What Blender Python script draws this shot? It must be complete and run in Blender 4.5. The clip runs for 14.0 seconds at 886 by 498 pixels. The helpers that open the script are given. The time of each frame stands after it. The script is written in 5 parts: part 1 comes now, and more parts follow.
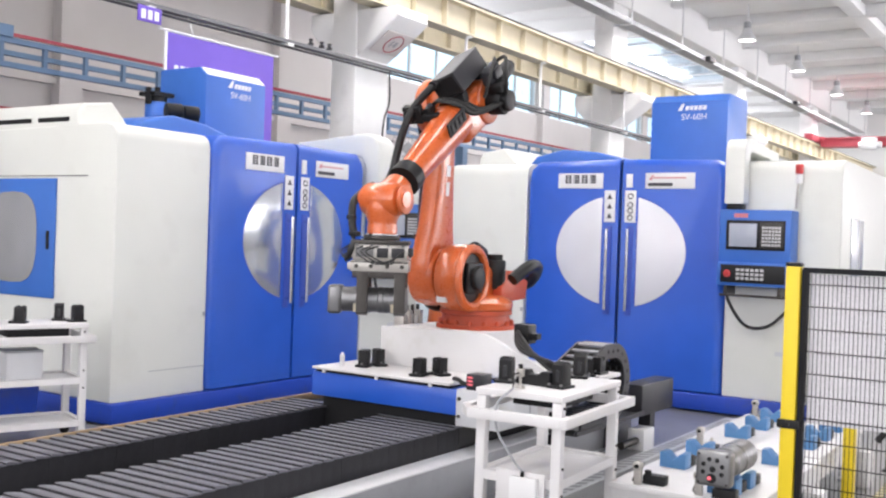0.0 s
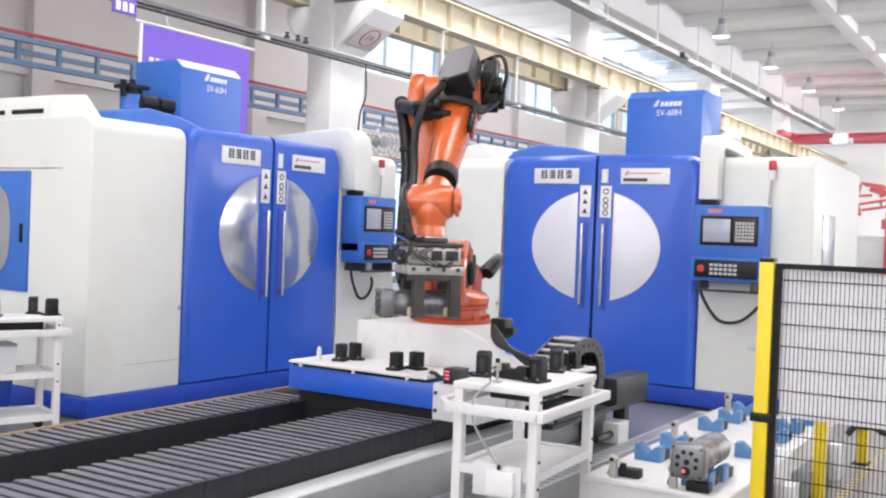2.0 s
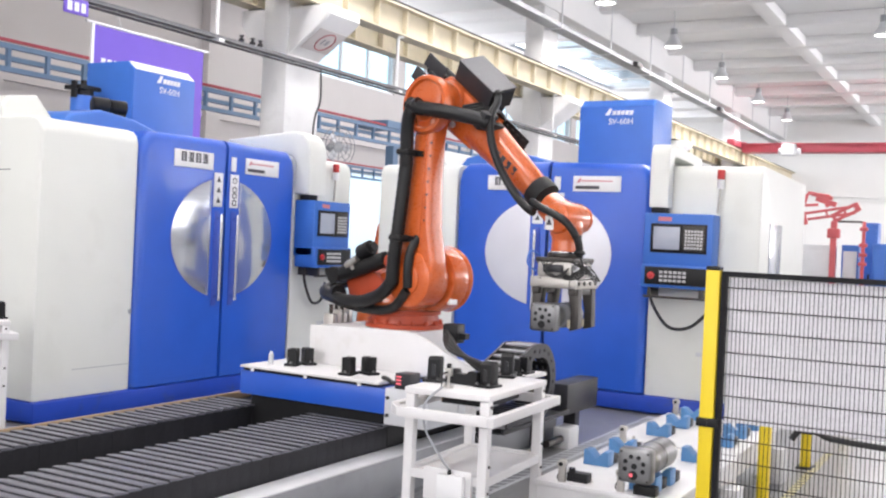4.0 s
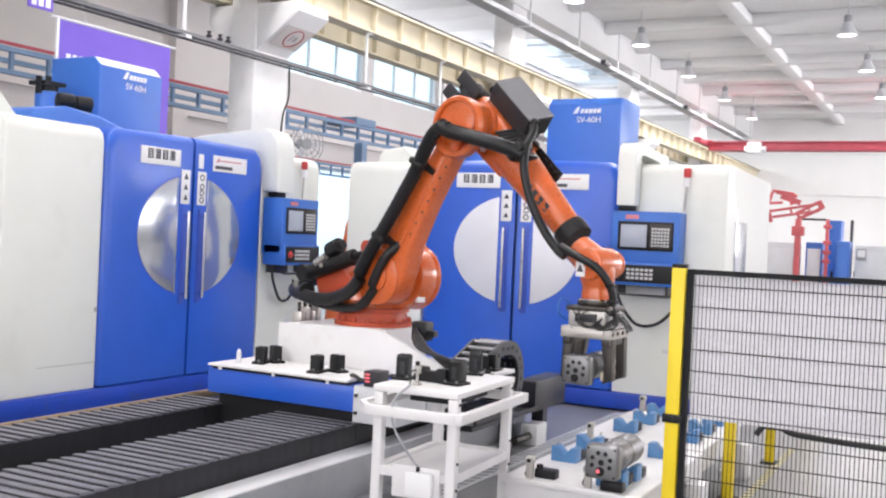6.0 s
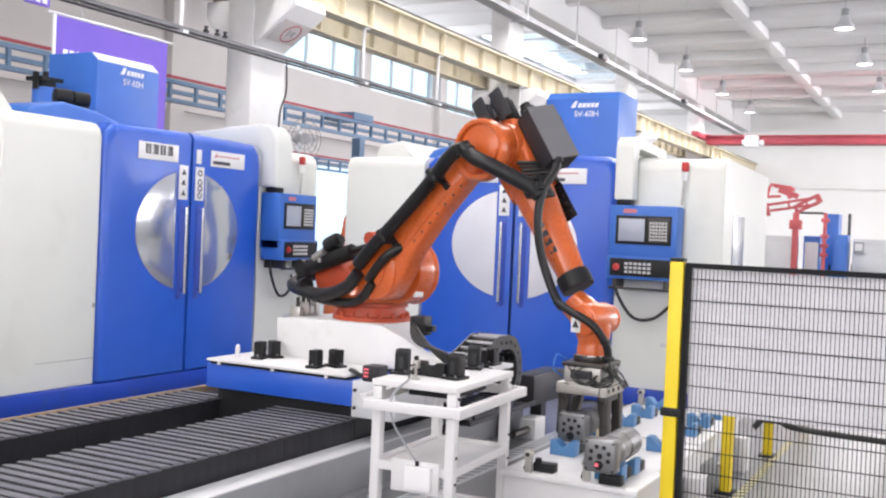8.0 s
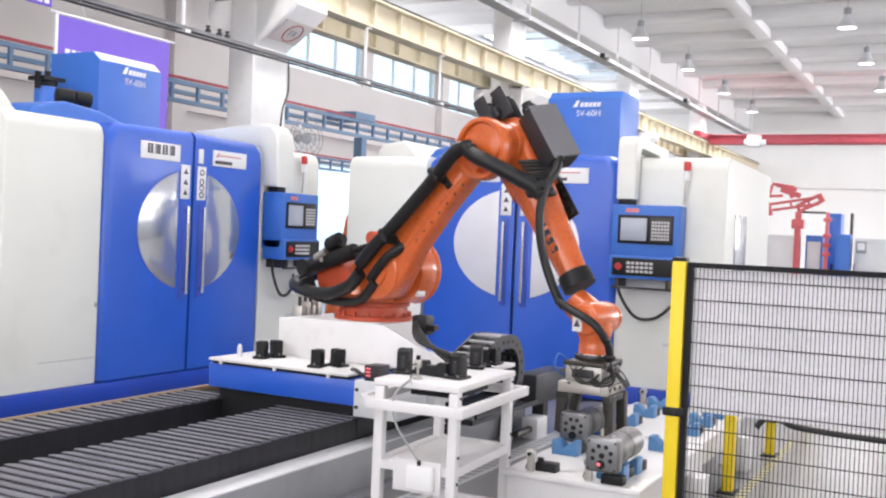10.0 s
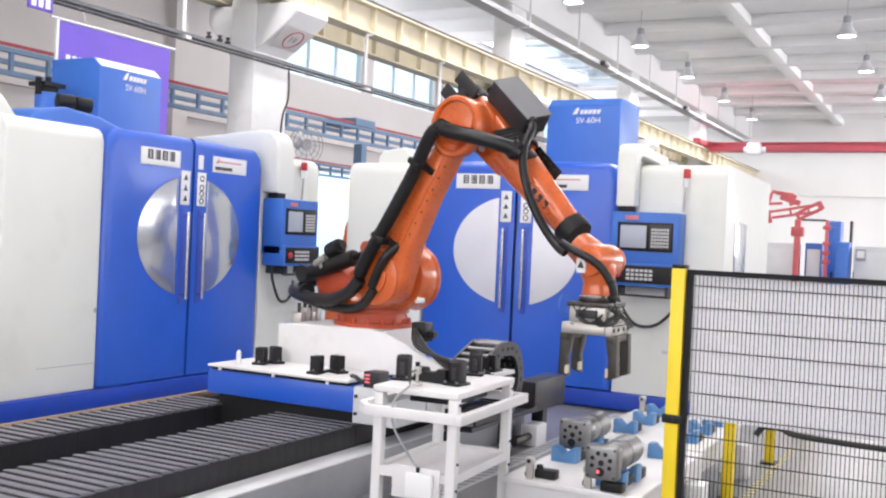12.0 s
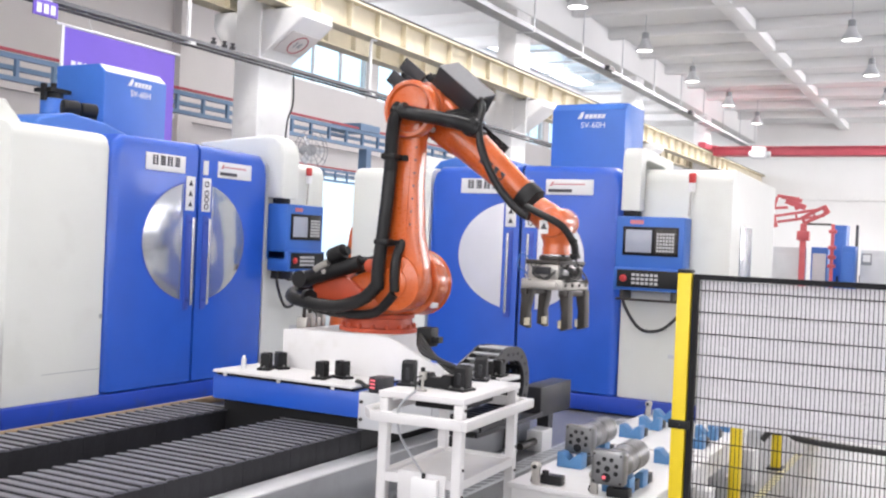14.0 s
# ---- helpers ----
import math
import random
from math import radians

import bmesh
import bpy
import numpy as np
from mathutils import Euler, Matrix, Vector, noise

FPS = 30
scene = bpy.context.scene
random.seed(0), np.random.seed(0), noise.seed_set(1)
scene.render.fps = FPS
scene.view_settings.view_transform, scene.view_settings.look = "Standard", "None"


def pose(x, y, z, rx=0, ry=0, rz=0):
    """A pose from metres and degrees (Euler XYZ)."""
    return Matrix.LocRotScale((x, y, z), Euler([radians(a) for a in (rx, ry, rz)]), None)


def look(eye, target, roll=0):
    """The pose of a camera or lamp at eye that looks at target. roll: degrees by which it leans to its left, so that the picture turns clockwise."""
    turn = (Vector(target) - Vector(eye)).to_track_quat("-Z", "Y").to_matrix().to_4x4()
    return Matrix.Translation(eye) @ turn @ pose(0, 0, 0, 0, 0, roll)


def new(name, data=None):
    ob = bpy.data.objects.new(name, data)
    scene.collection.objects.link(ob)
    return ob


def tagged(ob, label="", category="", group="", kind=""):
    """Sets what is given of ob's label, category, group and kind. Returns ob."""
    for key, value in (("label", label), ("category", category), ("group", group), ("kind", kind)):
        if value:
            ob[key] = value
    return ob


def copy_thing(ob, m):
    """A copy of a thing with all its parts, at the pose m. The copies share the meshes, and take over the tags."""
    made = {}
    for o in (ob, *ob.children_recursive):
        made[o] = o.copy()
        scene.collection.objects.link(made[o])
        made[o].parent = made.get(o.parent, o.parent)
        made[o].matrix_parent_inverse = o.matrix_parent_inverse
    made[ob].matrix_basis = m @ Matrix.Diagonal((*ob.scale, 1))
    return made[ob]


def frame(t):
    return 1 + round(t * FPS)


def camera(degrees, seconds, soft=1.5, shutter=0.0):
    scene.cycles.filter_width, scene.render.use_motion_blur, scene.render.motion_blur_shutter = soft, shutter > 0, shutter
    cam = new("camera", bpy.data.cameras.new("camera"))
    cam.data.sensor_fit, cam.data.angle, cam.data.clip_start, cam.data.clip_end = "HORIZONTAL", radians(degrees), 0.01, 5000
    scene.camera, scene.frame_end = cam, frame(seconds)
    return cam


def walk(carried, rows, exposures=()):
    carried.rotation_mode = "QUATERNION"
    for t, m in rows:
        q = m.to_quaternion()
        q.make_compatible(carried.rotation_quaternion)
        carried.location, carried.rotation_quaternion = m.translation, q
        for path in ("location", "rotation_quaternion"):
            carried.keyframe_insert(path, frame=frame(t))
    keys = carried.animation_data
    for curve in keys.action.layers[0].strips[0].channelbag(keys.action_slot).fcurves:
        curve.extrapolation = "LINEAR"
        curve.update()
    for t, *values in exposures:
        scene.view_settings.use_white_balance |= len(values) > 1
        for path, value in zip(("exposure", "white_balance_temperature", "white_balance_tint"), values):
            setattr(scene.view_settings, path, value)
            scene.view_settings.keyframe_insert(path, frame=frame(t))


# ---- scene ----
# ---- camera ----
LENS = 47.4
PATH = [  # seconds, x, y, z, rx, ry, rz
    (0.0, 0.065, 0.031, 1.636, 89.365, -1.990, -56.528),
    (0.5, 0.047, 0.035, 1.640, 89.168, -2.092, -57.350),
    (1.0, 0.043, 0.037, 1.641, 89.012, -2.099, -57.327),
    (1.5, 0.039, 0.035, 1.642, 89.042, -2.134, -57.677),
    (2.0, 0.037, 0.032, 1.641, 89.061, -2.200, -57.959),
    (2.5, 0.037, 0.030, 1.643, 89.130, -2.315, -58.533),
    (3.0, 0.036, 0.028, 1.644, 89.222, -2.418, -59.154),
    (3.5, 0.021, 0.014, 1.645, 89.366, -2.564, -59.845),
    (6.0, 0.000, -0.002, 1.652, 89.369, -2.707, -62.312),
    (6.5, -0.000, -0.000, 1.650, 89.300, -2.600, -62.300),
    (7.0, -0.002, 0.000, 1.651, 89.218, -2.523, -62.387),
    (7.5, -0.007, -0.005, 1.652, 89.128, -2.549, -62.459),
    (8.0, -0.005, -0.003, 1.651, 89.078, -2.533, -62.429),
    (10.5, -0.002, -0.000, 1.650, 89.051, -2.560, -62.282),
    (11.0, -0.003, 0.003, 1.649, 89.078, -2.630, -62.248),
    (11.5, -0.006, -0.002, 1.650, 89.229, -2.736, -62.295),
    (12.0, -0.004, -0.002, 1.650, 89.425, -2.684, -62.339),
    (12.5, -0.005, 0.000, 1.651, 89.486, -2.598, -62.322),
    (13.0, 0.004, -0.000, 1.649, 89.557, -2.620, -62.286),
    (13.5, 0.001, 0.001, 1.649, 89.639, -2.601, -62.221),
    (14.0, 0.004, 0.004, 1.651, 89.690, -2.560, -62.066),
]
cam = camera(LENS, 14.0, soft=2.2, shutter=0.5)
walk(cam, [(r[0], pose(*r[1:])) for r in PATH])

# ---- light ----
world = bpy.data.worlds.new("world")
scene.world = world
world.use_nodes = True
wn = world.node_tree.nodes
sky = wn.new("ShaderNodeTexSky")
sky.sky_type, sky.sun_disc = "NISHITA", False
sky.sun_elevation, sky.sun_rotation = radians(42), radians(150)
wn["Background"].inputs["Strength"].default_value = 0.15
world.node_tree.links.new(sky.outputs["Color"], wn["Background"].inputs["Color"])
scene.view_settings.exposure = 0.06


def area_lamp(name, m, sx, sy, watts, color=(1, 1, 1)):
    d = bpy.data.lights.new(name, "AREA")
    d.shape, d.size, d.size_y, d.energy, d.color = "RECTANGLE", sx, sy, watts, color
    ob = new(name, d)
    ob.matrix_basis = m
    return ob


# daylight in the strip windows of the side wall, then three unseen fill lamps
area_lamp("window_light", look((33, 16.6, 6.75), (33, 6, 5.6)), 26, 1.3, 1000, (0.95, 0.95, 1))
# added fill before the plain end and south walls, which have no windows
area_lamp("window_light", look((-9.4, 3, 4.6), (6, 3, 4.4)), 22, 5.0, 1150, (0.985, 0.96, 1))
area_lamp("window_light", look((8, -13.4, 5.0), (8, 4, 5.0)), 30, 4.0, 1300, (0.985, 0.96, 1))
area_lamp("window_light", look((36, -13.4, 5.0), (36, 4, 5.4)), 22, 4.0, 3200, (0.985, 0.96, 1))
LAMP_ROWS_Y, LAMP_X = (7.85, 2.85, -2.2), (-4.5, 0.4, 5.4, 10.4, 15.4, 20.5, 25.5, 30.3, 35.5, 40.5)
for ly in LAMP_ROWS_Y[:2]:
    area_lamp("lamp_light", look((8.0, ly, 6.85), (8.0, ly, 0)), 26, 0.5, 620, (1, 0.965, 0.96))
    area_lamp("lamp_light", look((33.0, ly, 6.85), (33.0, ly, 0)), 22, 0.5, 700, (1, 0.965, 0.96))

area_lamp("lamp_light", look((22.0, 14.4, 6.8), (22.0, 14.4, 0)), 22, 0.5, 240, (1, 0.965, 0.96))


# ---- materials ----
def mat(name, color, rough=0.5, metal=0.0, vary=0.06, scale=3.0, bump=0.0, bump_scale=60.0, wear=None, glow=0.0, rvary=0.12, coat=0.0, spec=0.5):
    m = bpy.data.materials.new(name)
    m.use_nodes = True
    n, l = m.node_tree.nodes, m.node_tree.links
    b = n["Principled BSDF"]
    tc = n.new("ShaderNodeTexCoord")
    big, fine = n.new("ShaderNodeTexNoise"), n.new("ShaderNodeTexNoise")
    big.inputs["Scale"].default_value, big.inputs["Detail"].default_value = scale, 6
    fine.inputs["Scale"].default_value, fine.inputs["Detail"].default_value = bump_scale, 4
    l.new(tc.outputs["Object"], big.inputs["Vector"])
    l.new(tc.outputs["Object"], fine.inputs["Vector"])
    ramp = n.new("ShaderNodeMapRange")
    ramp.inputs["From Min"].default_value, ramp.inputs["From Max"].default_value = 0.3, 0.7
    ramp.inputs["To Min"].default_value, ramp.inputs["To Max"].default_value = 1 - vary, 1 + vary
    l.new(big.outputs["Fac"], ramp.inputs["Value"])
    info = n.new("ShaderNodeObjectInfo")
    rr = n.new("ShaderNodeMapRange")
    rr.inputs["To Min"].default_value, rr.inputs["To Max"].default_value = 1 - vary * 0.5, 1 + vary * 0.5
    l.new(info.outputs["Random"], rr.inputs["Value"])
    mul = n.new("ShaderNodeMath")
    mul.operation = "MULTIPLY"
    l.new(ramp.outputs[0], mul.inputs[0])
    l.new(rr.outputs[0], mul.inputs[1])
    mix = n.new("ShaderNodeVectorMath")
    mix.operation = "SCALE"
    mix.inputs[0].default_value = color
    l.new(mul.outputs[0], mix.inputs["Scale"])
    out = mix.outputs[0]
    if wear:
        st = n.new("ShaderNodeTexNoise")
        st.inputs["Scale"].default_value, st.inputs["Detail"].default_value = scale * 2.3, 9
        l.new(tc.outputs["Object"], st.inputs["Vector"])
        sr = n.new("ShaderNodeMapRange")
        sr.inputs["From Min"].default_value, sr.inputs["From Max"].default_value = 0.58, 0.72
        sr.inputs["To Max"].default_value = wear[1]
        l.new(st.outputs["Fac"], sr.inputs["Value"])
        mx = n.new("ShaderNodeMix")
        mx.data_type = "RGBA"
        l.new(sr.outputs[0], mx.inputs["Factor"])
        l.new(out, mx.inputs[6])
        mx.inputs[7].default_value = (*wear[0], 1)
        out = mx.outputs[2]
    l.new(out, b.inputs["Base Color"])
    b.inputs["Metallic"].default_value = metal
    ro = n.new("ShaderNodeMapRange")
    ro.inputs["To Min"].default_value, ro.inputs["To Max"].default_value = max(0.02, rough - rvary), min(1, rough + rvary)
    l.new(fine.outputs["Fac"], ro.inputs["Value"])
    l.new(ro.outputs[0], b.inputs["Roughness"])
    b.inputs["Specular IOR Level"].default_value = spec
    b.inputs["Coat Weight"].default_value = coat
    b.inputs["Coat Roughness"].default_value = 0.12
    if bump:
        bp = n.new("ShaderNodeBump")
        bp.inputs["Strength"].default_value, bp.inputs["Distance"].default_value = bump, 0.004
        l.new(fine.outputs["Fac"], bp.inputs["Height"])
        l.new(bp.outputs[0], b.inputs["Normal"])
    if glow:
        b.inputs["Emission Color"].default_value = (*color, 1)
        b.inputs["Emission Strength"].default_value = glow
    return m


BLUE = mat("blue_paint", (0.02, 0.105, 0.56), 0.33, vary=0.05, bump=0.08, coat=0.25)
BLUE2 = mat("light_blue_paint", (0.04, 0.15, 0.52), 0.4, vary=0.06, bump=0.06)
PLINTH = mat("plinth_blue_paint", (0.013, 0.06, 0.45), 0.42, vary=0.08, bump=0.1, wear=((0.05, 0.07, 0.15), 0.4))
CREAM = mat("cream_enamel", (0.70, 0.71, 0.67), 0.42, vary=0.03, scale=1.2, bump=0.05, wear=((0.58, 0.58, 0.53), 0.25))
WHITE = mat("white_paint", (0.71, 0.70, 0.70), 0.45, vary=0.04, bump=0.08, wear=((0.6, 0.58, 0.54), 0.35))
ORANGE = mat("orange_enamel", (0.60, 0.118, 0.024), 0.30, vary=0.09, scale=5, bump=0.03, coat=0.55, wear=((0.45, 0.085, 0.018), 0.4))
ORANGE2 = mat("red_orange_casting", (0.46, 0.065, 0.022), 0.45, vary=0.1, scale=8, bump=0.3, wear=((0.35, 0.06, 0.02), 0.4))
BLACK = mat("black_plastic", (0.012, 0.012, 0.013), 0.45, spec=0.28, vary=0.15, bump=0.15)
HOSE = mat("black_hose", (0.011, 0.011, 0.012), 0.34, spec=0.36, vary=0.15, bump=0.2, bump_scale=120)
CHARCOAL = mat("charcoal_sheet_metal", (0.034, 0.034, 0.039), 0.38, spec=0.28, vary=0.08, bump=0.08)
STEEL = mat("machined_steel", (0.22, 0.22, 0.225), 0.36, 0.85, vary=0.12, scale=9, bump=0.15)
DARKSTEEL = mat("dark_steel", (0.065, 0.06, 0.056), 0.42, 0.7, vary=0.15, scale=9, bump=0.2)
CHROME = mat("chrome", (0.72, 0.73, 0.75), 0.14, 1.0, vary=0.04)
ALU = mat("aluminium", (0.47, 0.45, 0.42), 0.34, 0.55, vary=0.08, scale=7, bump=0.1)
DARKGREY = mat("dark_grey_paint", (0.14, 0.14, 0.15), 0.5, vary=0.1, bump=0.1)
GREY = mat("grey_paint", (0.33, 0.34, 0.36), 0.5, vary=0.08, bump=0.15, wear=((0.25, 0.25, 0.26), 0.4))
LIGHTGREY = mat("light_grey_paint", (0.60, 0.61, 0.63), 0.45, vary=0.06, bump=0.1)
YELLOW = mat("yellow_powder_coat", (0.83, 0.62, 0.02), 0.42, vary=0.05, bump=0.1)
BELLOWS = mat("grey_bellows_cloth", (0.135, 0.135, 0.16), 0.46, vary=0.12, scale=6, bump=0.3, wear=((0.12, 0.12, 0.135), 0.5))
BELLOWS2 = mat("dark_bellows_side_and_gap_shade", (0.028, 0.028, 0.032), 0.6, spec=0.28, vary=0.15, scale=6, bump=0.3)
OCHRE = mat("ochre_edge_strip", (0.27, 0.19, 0.11), 0.6, vary=0.12, bump=0.2)
# two copies of one door glass; the pale one has the wall's reflection coloured in
PALE_GLASS = mat("door_glass_pale_reflection", (0.74, 0.74, 0.78), 0.42, 0.15, vary=0.05, scale=1.6, rvary=0.03, coat=0.25)
SILVERED = mat("silvery_door_glass", (0.52, 0.54, 0.58), 0.13, 0.75, vary=0.16, scale=1.8, rvary=0.02, coat=0.4)
SCREEN = mat("screen_glass", (0.36, 0.39, 0.46), 0.14, vary=0.1, coat=0.6)
KEYCAP = mat("key_cap", (0.55, 0.55, 0.55), 0.5)
# red with the far end's haze mixed into its colour
HAZED_RED = mat("hazed_red_paint", (0.55, 0.10, 0.11), 0.45, vary=0.15, scale=3, bump=0.1)
RED = mat("red_plastic", (0.55, 0.04, 0.04), 0.35)
REDPAINT = mat("red_crane_paint", (0.40, 0.055, 0.08), 0.5, vary=0.08, bump=0.1)
VBLOCK = mat("blue_v_block", (0.08, 0.22, 0.45), 0.45, vary=0.12, bump=0.2, wear=((0.2, 0.27, 0.36), 0.5))
PURPLE = mat("purple_banner", (0.16, 0.09, 0.52), 0.6, vary=0.04, bump=0.1)
LABEL = mat("white_label", (0.80, 0.80, 0.80), 0.4, vary=0.02)
INK = mat("dark_ink", (0.05, 0.05, 0.06), 0.5)
REDINK = mat("red_ink", (0.6, 0.2, 0.22), 0.5)
BLUEINK = mat("blue_ink", (0.05, 0.10, 0.5), 0.5)
FLOOR = mat("grey_epoxy_floor", (0.215, 0.215, 0.22), 0.32, vary=0.12, scale=0.8, bump=0.06, wear=((0.19, 0.19, 0.19), 0.5))
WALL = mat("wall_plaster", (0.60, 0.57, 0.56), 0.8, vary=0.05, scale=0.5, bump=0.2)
WALLW = mat("white_wall_plaster", (0.80, 0.80, 0.79), 0.8, vary=0.03, scale=0.5, bump=0.2)
CONCRETE = mat("painted_concrete", (0.83, 0.83, 0.83), 0.7, vary=0.05, scale=1.5, bump=0.25, wear=((0.6, 0.6, 0.6), 0.3))
CEIL = mat("ceiling_paint", (0.84, 0.84, 0.84), 0.8, vary=0.05, scale=0.3, bump=0.2)
BEIGE = mat("girder_cream_paint", (0.62, 0.56, 0.42), 0.55, vary=0.08, scale=1.5, bump=0.2, wear=((0.42, 0.38, 0.29), 0.45))
TRUSS = mat("steel_blue_paint", (0.15, 0.25, 0.40), 0.5, vary=0.1, bump=0.2)
CABLE = mat("black_cable", (0.02, 0.02, 0.02), 0.5)
TAPE_Y = mat("yellow_tape", (0.75, 0.68, 0.36), 0.5)
TAPE_W = mat("white_floor_mark", (0.72, 0.72, 0.70), 0.55, vary=0.1, wear=((0.4, 0.4, 0.4), 0.5))
LAMPGLOW = mat("lamp_glow", (1.0, 0.98, 0.94), 0.5, glow=7.0)
REDGLOW = mat("red_laser_glow", (0.95, 0.16, 0.2), 0.4, glow=0.4)
WIRE = mat("black_fence_wire", (0.012, 0.012, 0.014), 0.6, spec=0.2)
SHEET = mat("white_fence_sheet", (0.92, 0.90, 0.93), 0.5, vary=0.03)


# ---- mesh tools ----
def boxm(c, s, bevel=0.0, seg=2, m=None):
    bm = bmesh.new()
    bmesh.ops.create_cube(bm, size=1.0)
    bmesh.ops.scale(bm, vec=s, verts=bm.verts)
    if bevel > 0:
        bmesh.ops.bevel(bm, geom=list(bm.edges), offset=min(bevel, min(s) * 0.45), segments=seg, profile=0.5, affect="EDGES")
    bmesh.ops.translate(bm, vec=c, verts=bm.verts)
    if m is not None:
        bmesh.ops.transform(bm, matrix=m, verts=bm.verts)
    return bm


def span(x0, x1, y0, y1, z0, z1, bevel=0.0, seg=2):
    return boxm(((x0 + x1) / 2, (y0 + y1) / 2, (z0 + z1) / 2), (abs(x1 - x0), abs(y1 - y0), abs(z1 - z0)), bevel, seg)


def cyl(p0, p1, r0, r1=None, n=24, bevel=0.0):
    p0, p1 = Vector(p0), Vector(p1)
    r1 = r0 if r1 is None else r1
    bm = bmesh.new()
    bmesh.ops.create_cone(bm, cap_ends=True, segments=n, radius1=r0, radius2=r1, depth=(p1 - p0).length)
    if bevel > 0:
        rims = [e for e in bm.edges if abs(e.verts[0].co.z - e.verts[1].co.z) < 1e-6]
        bmesh.ops.bevel(bm, geom=rims, offset=bevel, segments=2, profile=0.5, affect="EDGES")
    q = (p1 - p0).to_track_quat("Z", "Y").to_matrix().to_4x4()
    bmesh.ops.transform(bm, matrix=Matrix.Translation((p0 + p1) / 2) @ q, verts=bm.verts)
    return bm


def smooth_path(pts, steps=6):
    pts = [Vector(p) for p in pts]
    out = []
    for i in range(len(pts) - 1):
        a, b, c, d = pts[max(i - 1, 0)], pts[i], pts[i + 1], pts[min(i + 2, len(pts) - 1)]
        for k in range(steps):
            t = k / steps
            out.append(0.5 * ((2 * b) + (c - a) * t + (2 * a - 5 * b + 4 * c - d) * t * t + (3 * b - a - 3 * c + d) * t ** 3))
    return out + [pts[-1]]


def tube(pts, r, n=12, steps=6, ribs=0.0):
    path = smooth_path(pts, steps)
    bm = bmesh.new()
    rings, up = [], Vector((0.13, 0.31, 0.94))
    for i, p in enumerate(path):
        d = (path[min(i + 1, len(path) - 1)] - path[max(i - 1, 0)]).normalized()
        u = (up - d * up.dot(d)).normalized()
        up, v = u, d.cross(u)
        rr = r * (1 + (ribs if i % 2 else 0))
        rings.append([bm.verts.new(p + (u * math.cos(2 * math.pi * k / n) + v * math.sin(2 * math.pi * k / n)) * rr) for k in range(n)])
    for a, b in zip(rings, rings[1:]):
        for k in range(n):
            bm.faces.new((a[k], a[(k + 1) % n], b[(k + 1) % n], b[k]))
    bm.faces.new(rings[0][::-1])
    bm.faces.new(rings[-1])
    return bm


def prism(outline, t0, t1, m=None, bevel=0.0, seg=2):
    """Outline in x, z; pushed through y from t0 to t1."""
    bm = bmesh.new()
    a = [bm.verts.new((x, t0, z)) for x, z in outline]
    b = [bm.verts.new((x, t1, z)) for x, z in outline]
    bm.faces.new(a)
    bm.faces.new(b[::-1])
    k = len(outline)
    for i in range(k):
        bm.faces.new((a[i], b[i], b[(i + 1) % k], a[(i + 1) % k]))
    bmesh.ops.recalc_face_normals(bm, faces=bm.faces)
    if bevel > 0:
        bmesh.ops.bevel(bm, geom=[e for e in bm.edges if abs(e.verts[0].co.y - e.verts[1].co.y) < 1e-6], offset=bevel, segments=seg, profile=0.5, affect="EDGES")
    if m is not None:
        bmesh.ops.transform(bm, matrix=m, verts=bm.verts)
    return bm


def lathe(profile, n=28, m=None):
    """Profile of (radius, z), turned round z."""
    bm = bmesh.new()
    rings = []
    for r, z in profile:
        rings.append([bm.verts.new((max(r, 1e-4) * math.cos(2 * math.pi * k / n), max(r, 1e-4) * math.sin(2 * math.pi * k / n), z)) for k in range(n)])
    for a, b in zip(rings, rings[1:]):
        for k in range(n):
            bm.faces.new((a[k], a[(k + 1) % n], b[(k + 1) % n], b[k]))
    bm.faces.new(rings[0][::-1])
    bm.faces.new(rings[-1])
    bmesh.ops.recalc_face_normals(bm, faces=bm.faces)
    if m is not None:
        bmesh.ops.transform(bm, matrix=m, verts=bm.verts)
    return bm


def ring(r, w, m=None, n=32):
    """A thin torus of radius r and wire w, round z."""
    bm = bmesh.new()
    rows = [[bm.verts.new(((r + w * math.cos(b)) * math.cos(a), (r + w * math.cos(b)) * math.sin(a), w * math.sin(b))) for b in [2 * math.pi * j / 8 for j in range(8)]] for a in [2 * math.pi * k / n for k in range(n)]]
    for k in range(n):
        for j in range(8):
            bm.faces.new((rows[k][j], rows[(k + 1) % n][j], rows[(k + 1) % n][(j + 1) % 8], rows[k][(j + 1) % 8]))
    if m is not None:
        bmesh.ops.transform(bm, matrix=m, verts=bm.verts)
    return bm


def join(*bms):
    out = bms[0]
    for b in bms[1:]:
        me = bpy.data.meshes.new("tmp")
        b.to_mesh(me)
        b.free()
        out.from_mesh(me)
        bpy.data.meshes.remove(me)
    return out


def mesh_of(name, bm, material, angle=38):
    me = bpy.data.meshes.new(name)
    bm.to_mesh(me)
    bm.free()
    me.materials.append(material)
    for p in me.polygons:
        p.use_smooth = True
    me.set_sharp_from_angle(angle=radians(angle))
    return me


def part(name, bm, material, parent, label="", m=None):
    ob = new(name, mesh_of(name, bm, material) if isinstance(bm, bmesh.types.BMesh) else bm)
    ob.parent = parent
    if m is not None:
        ob.matrix_basis = m
    return tagged(ob, label)


def thing(name, label, category, group="", m=None):
    ob = new(name)
    ob.empty_display_size = 0.1
    if m is not None:
        ob.matrix_basis = m
    return tagged(ob, label, category, group)


def structure(name, bm, material, label):
    return tagged(new(name, mesh_of(name, bm, material)), label, name.split("_")[0], "", "structure")


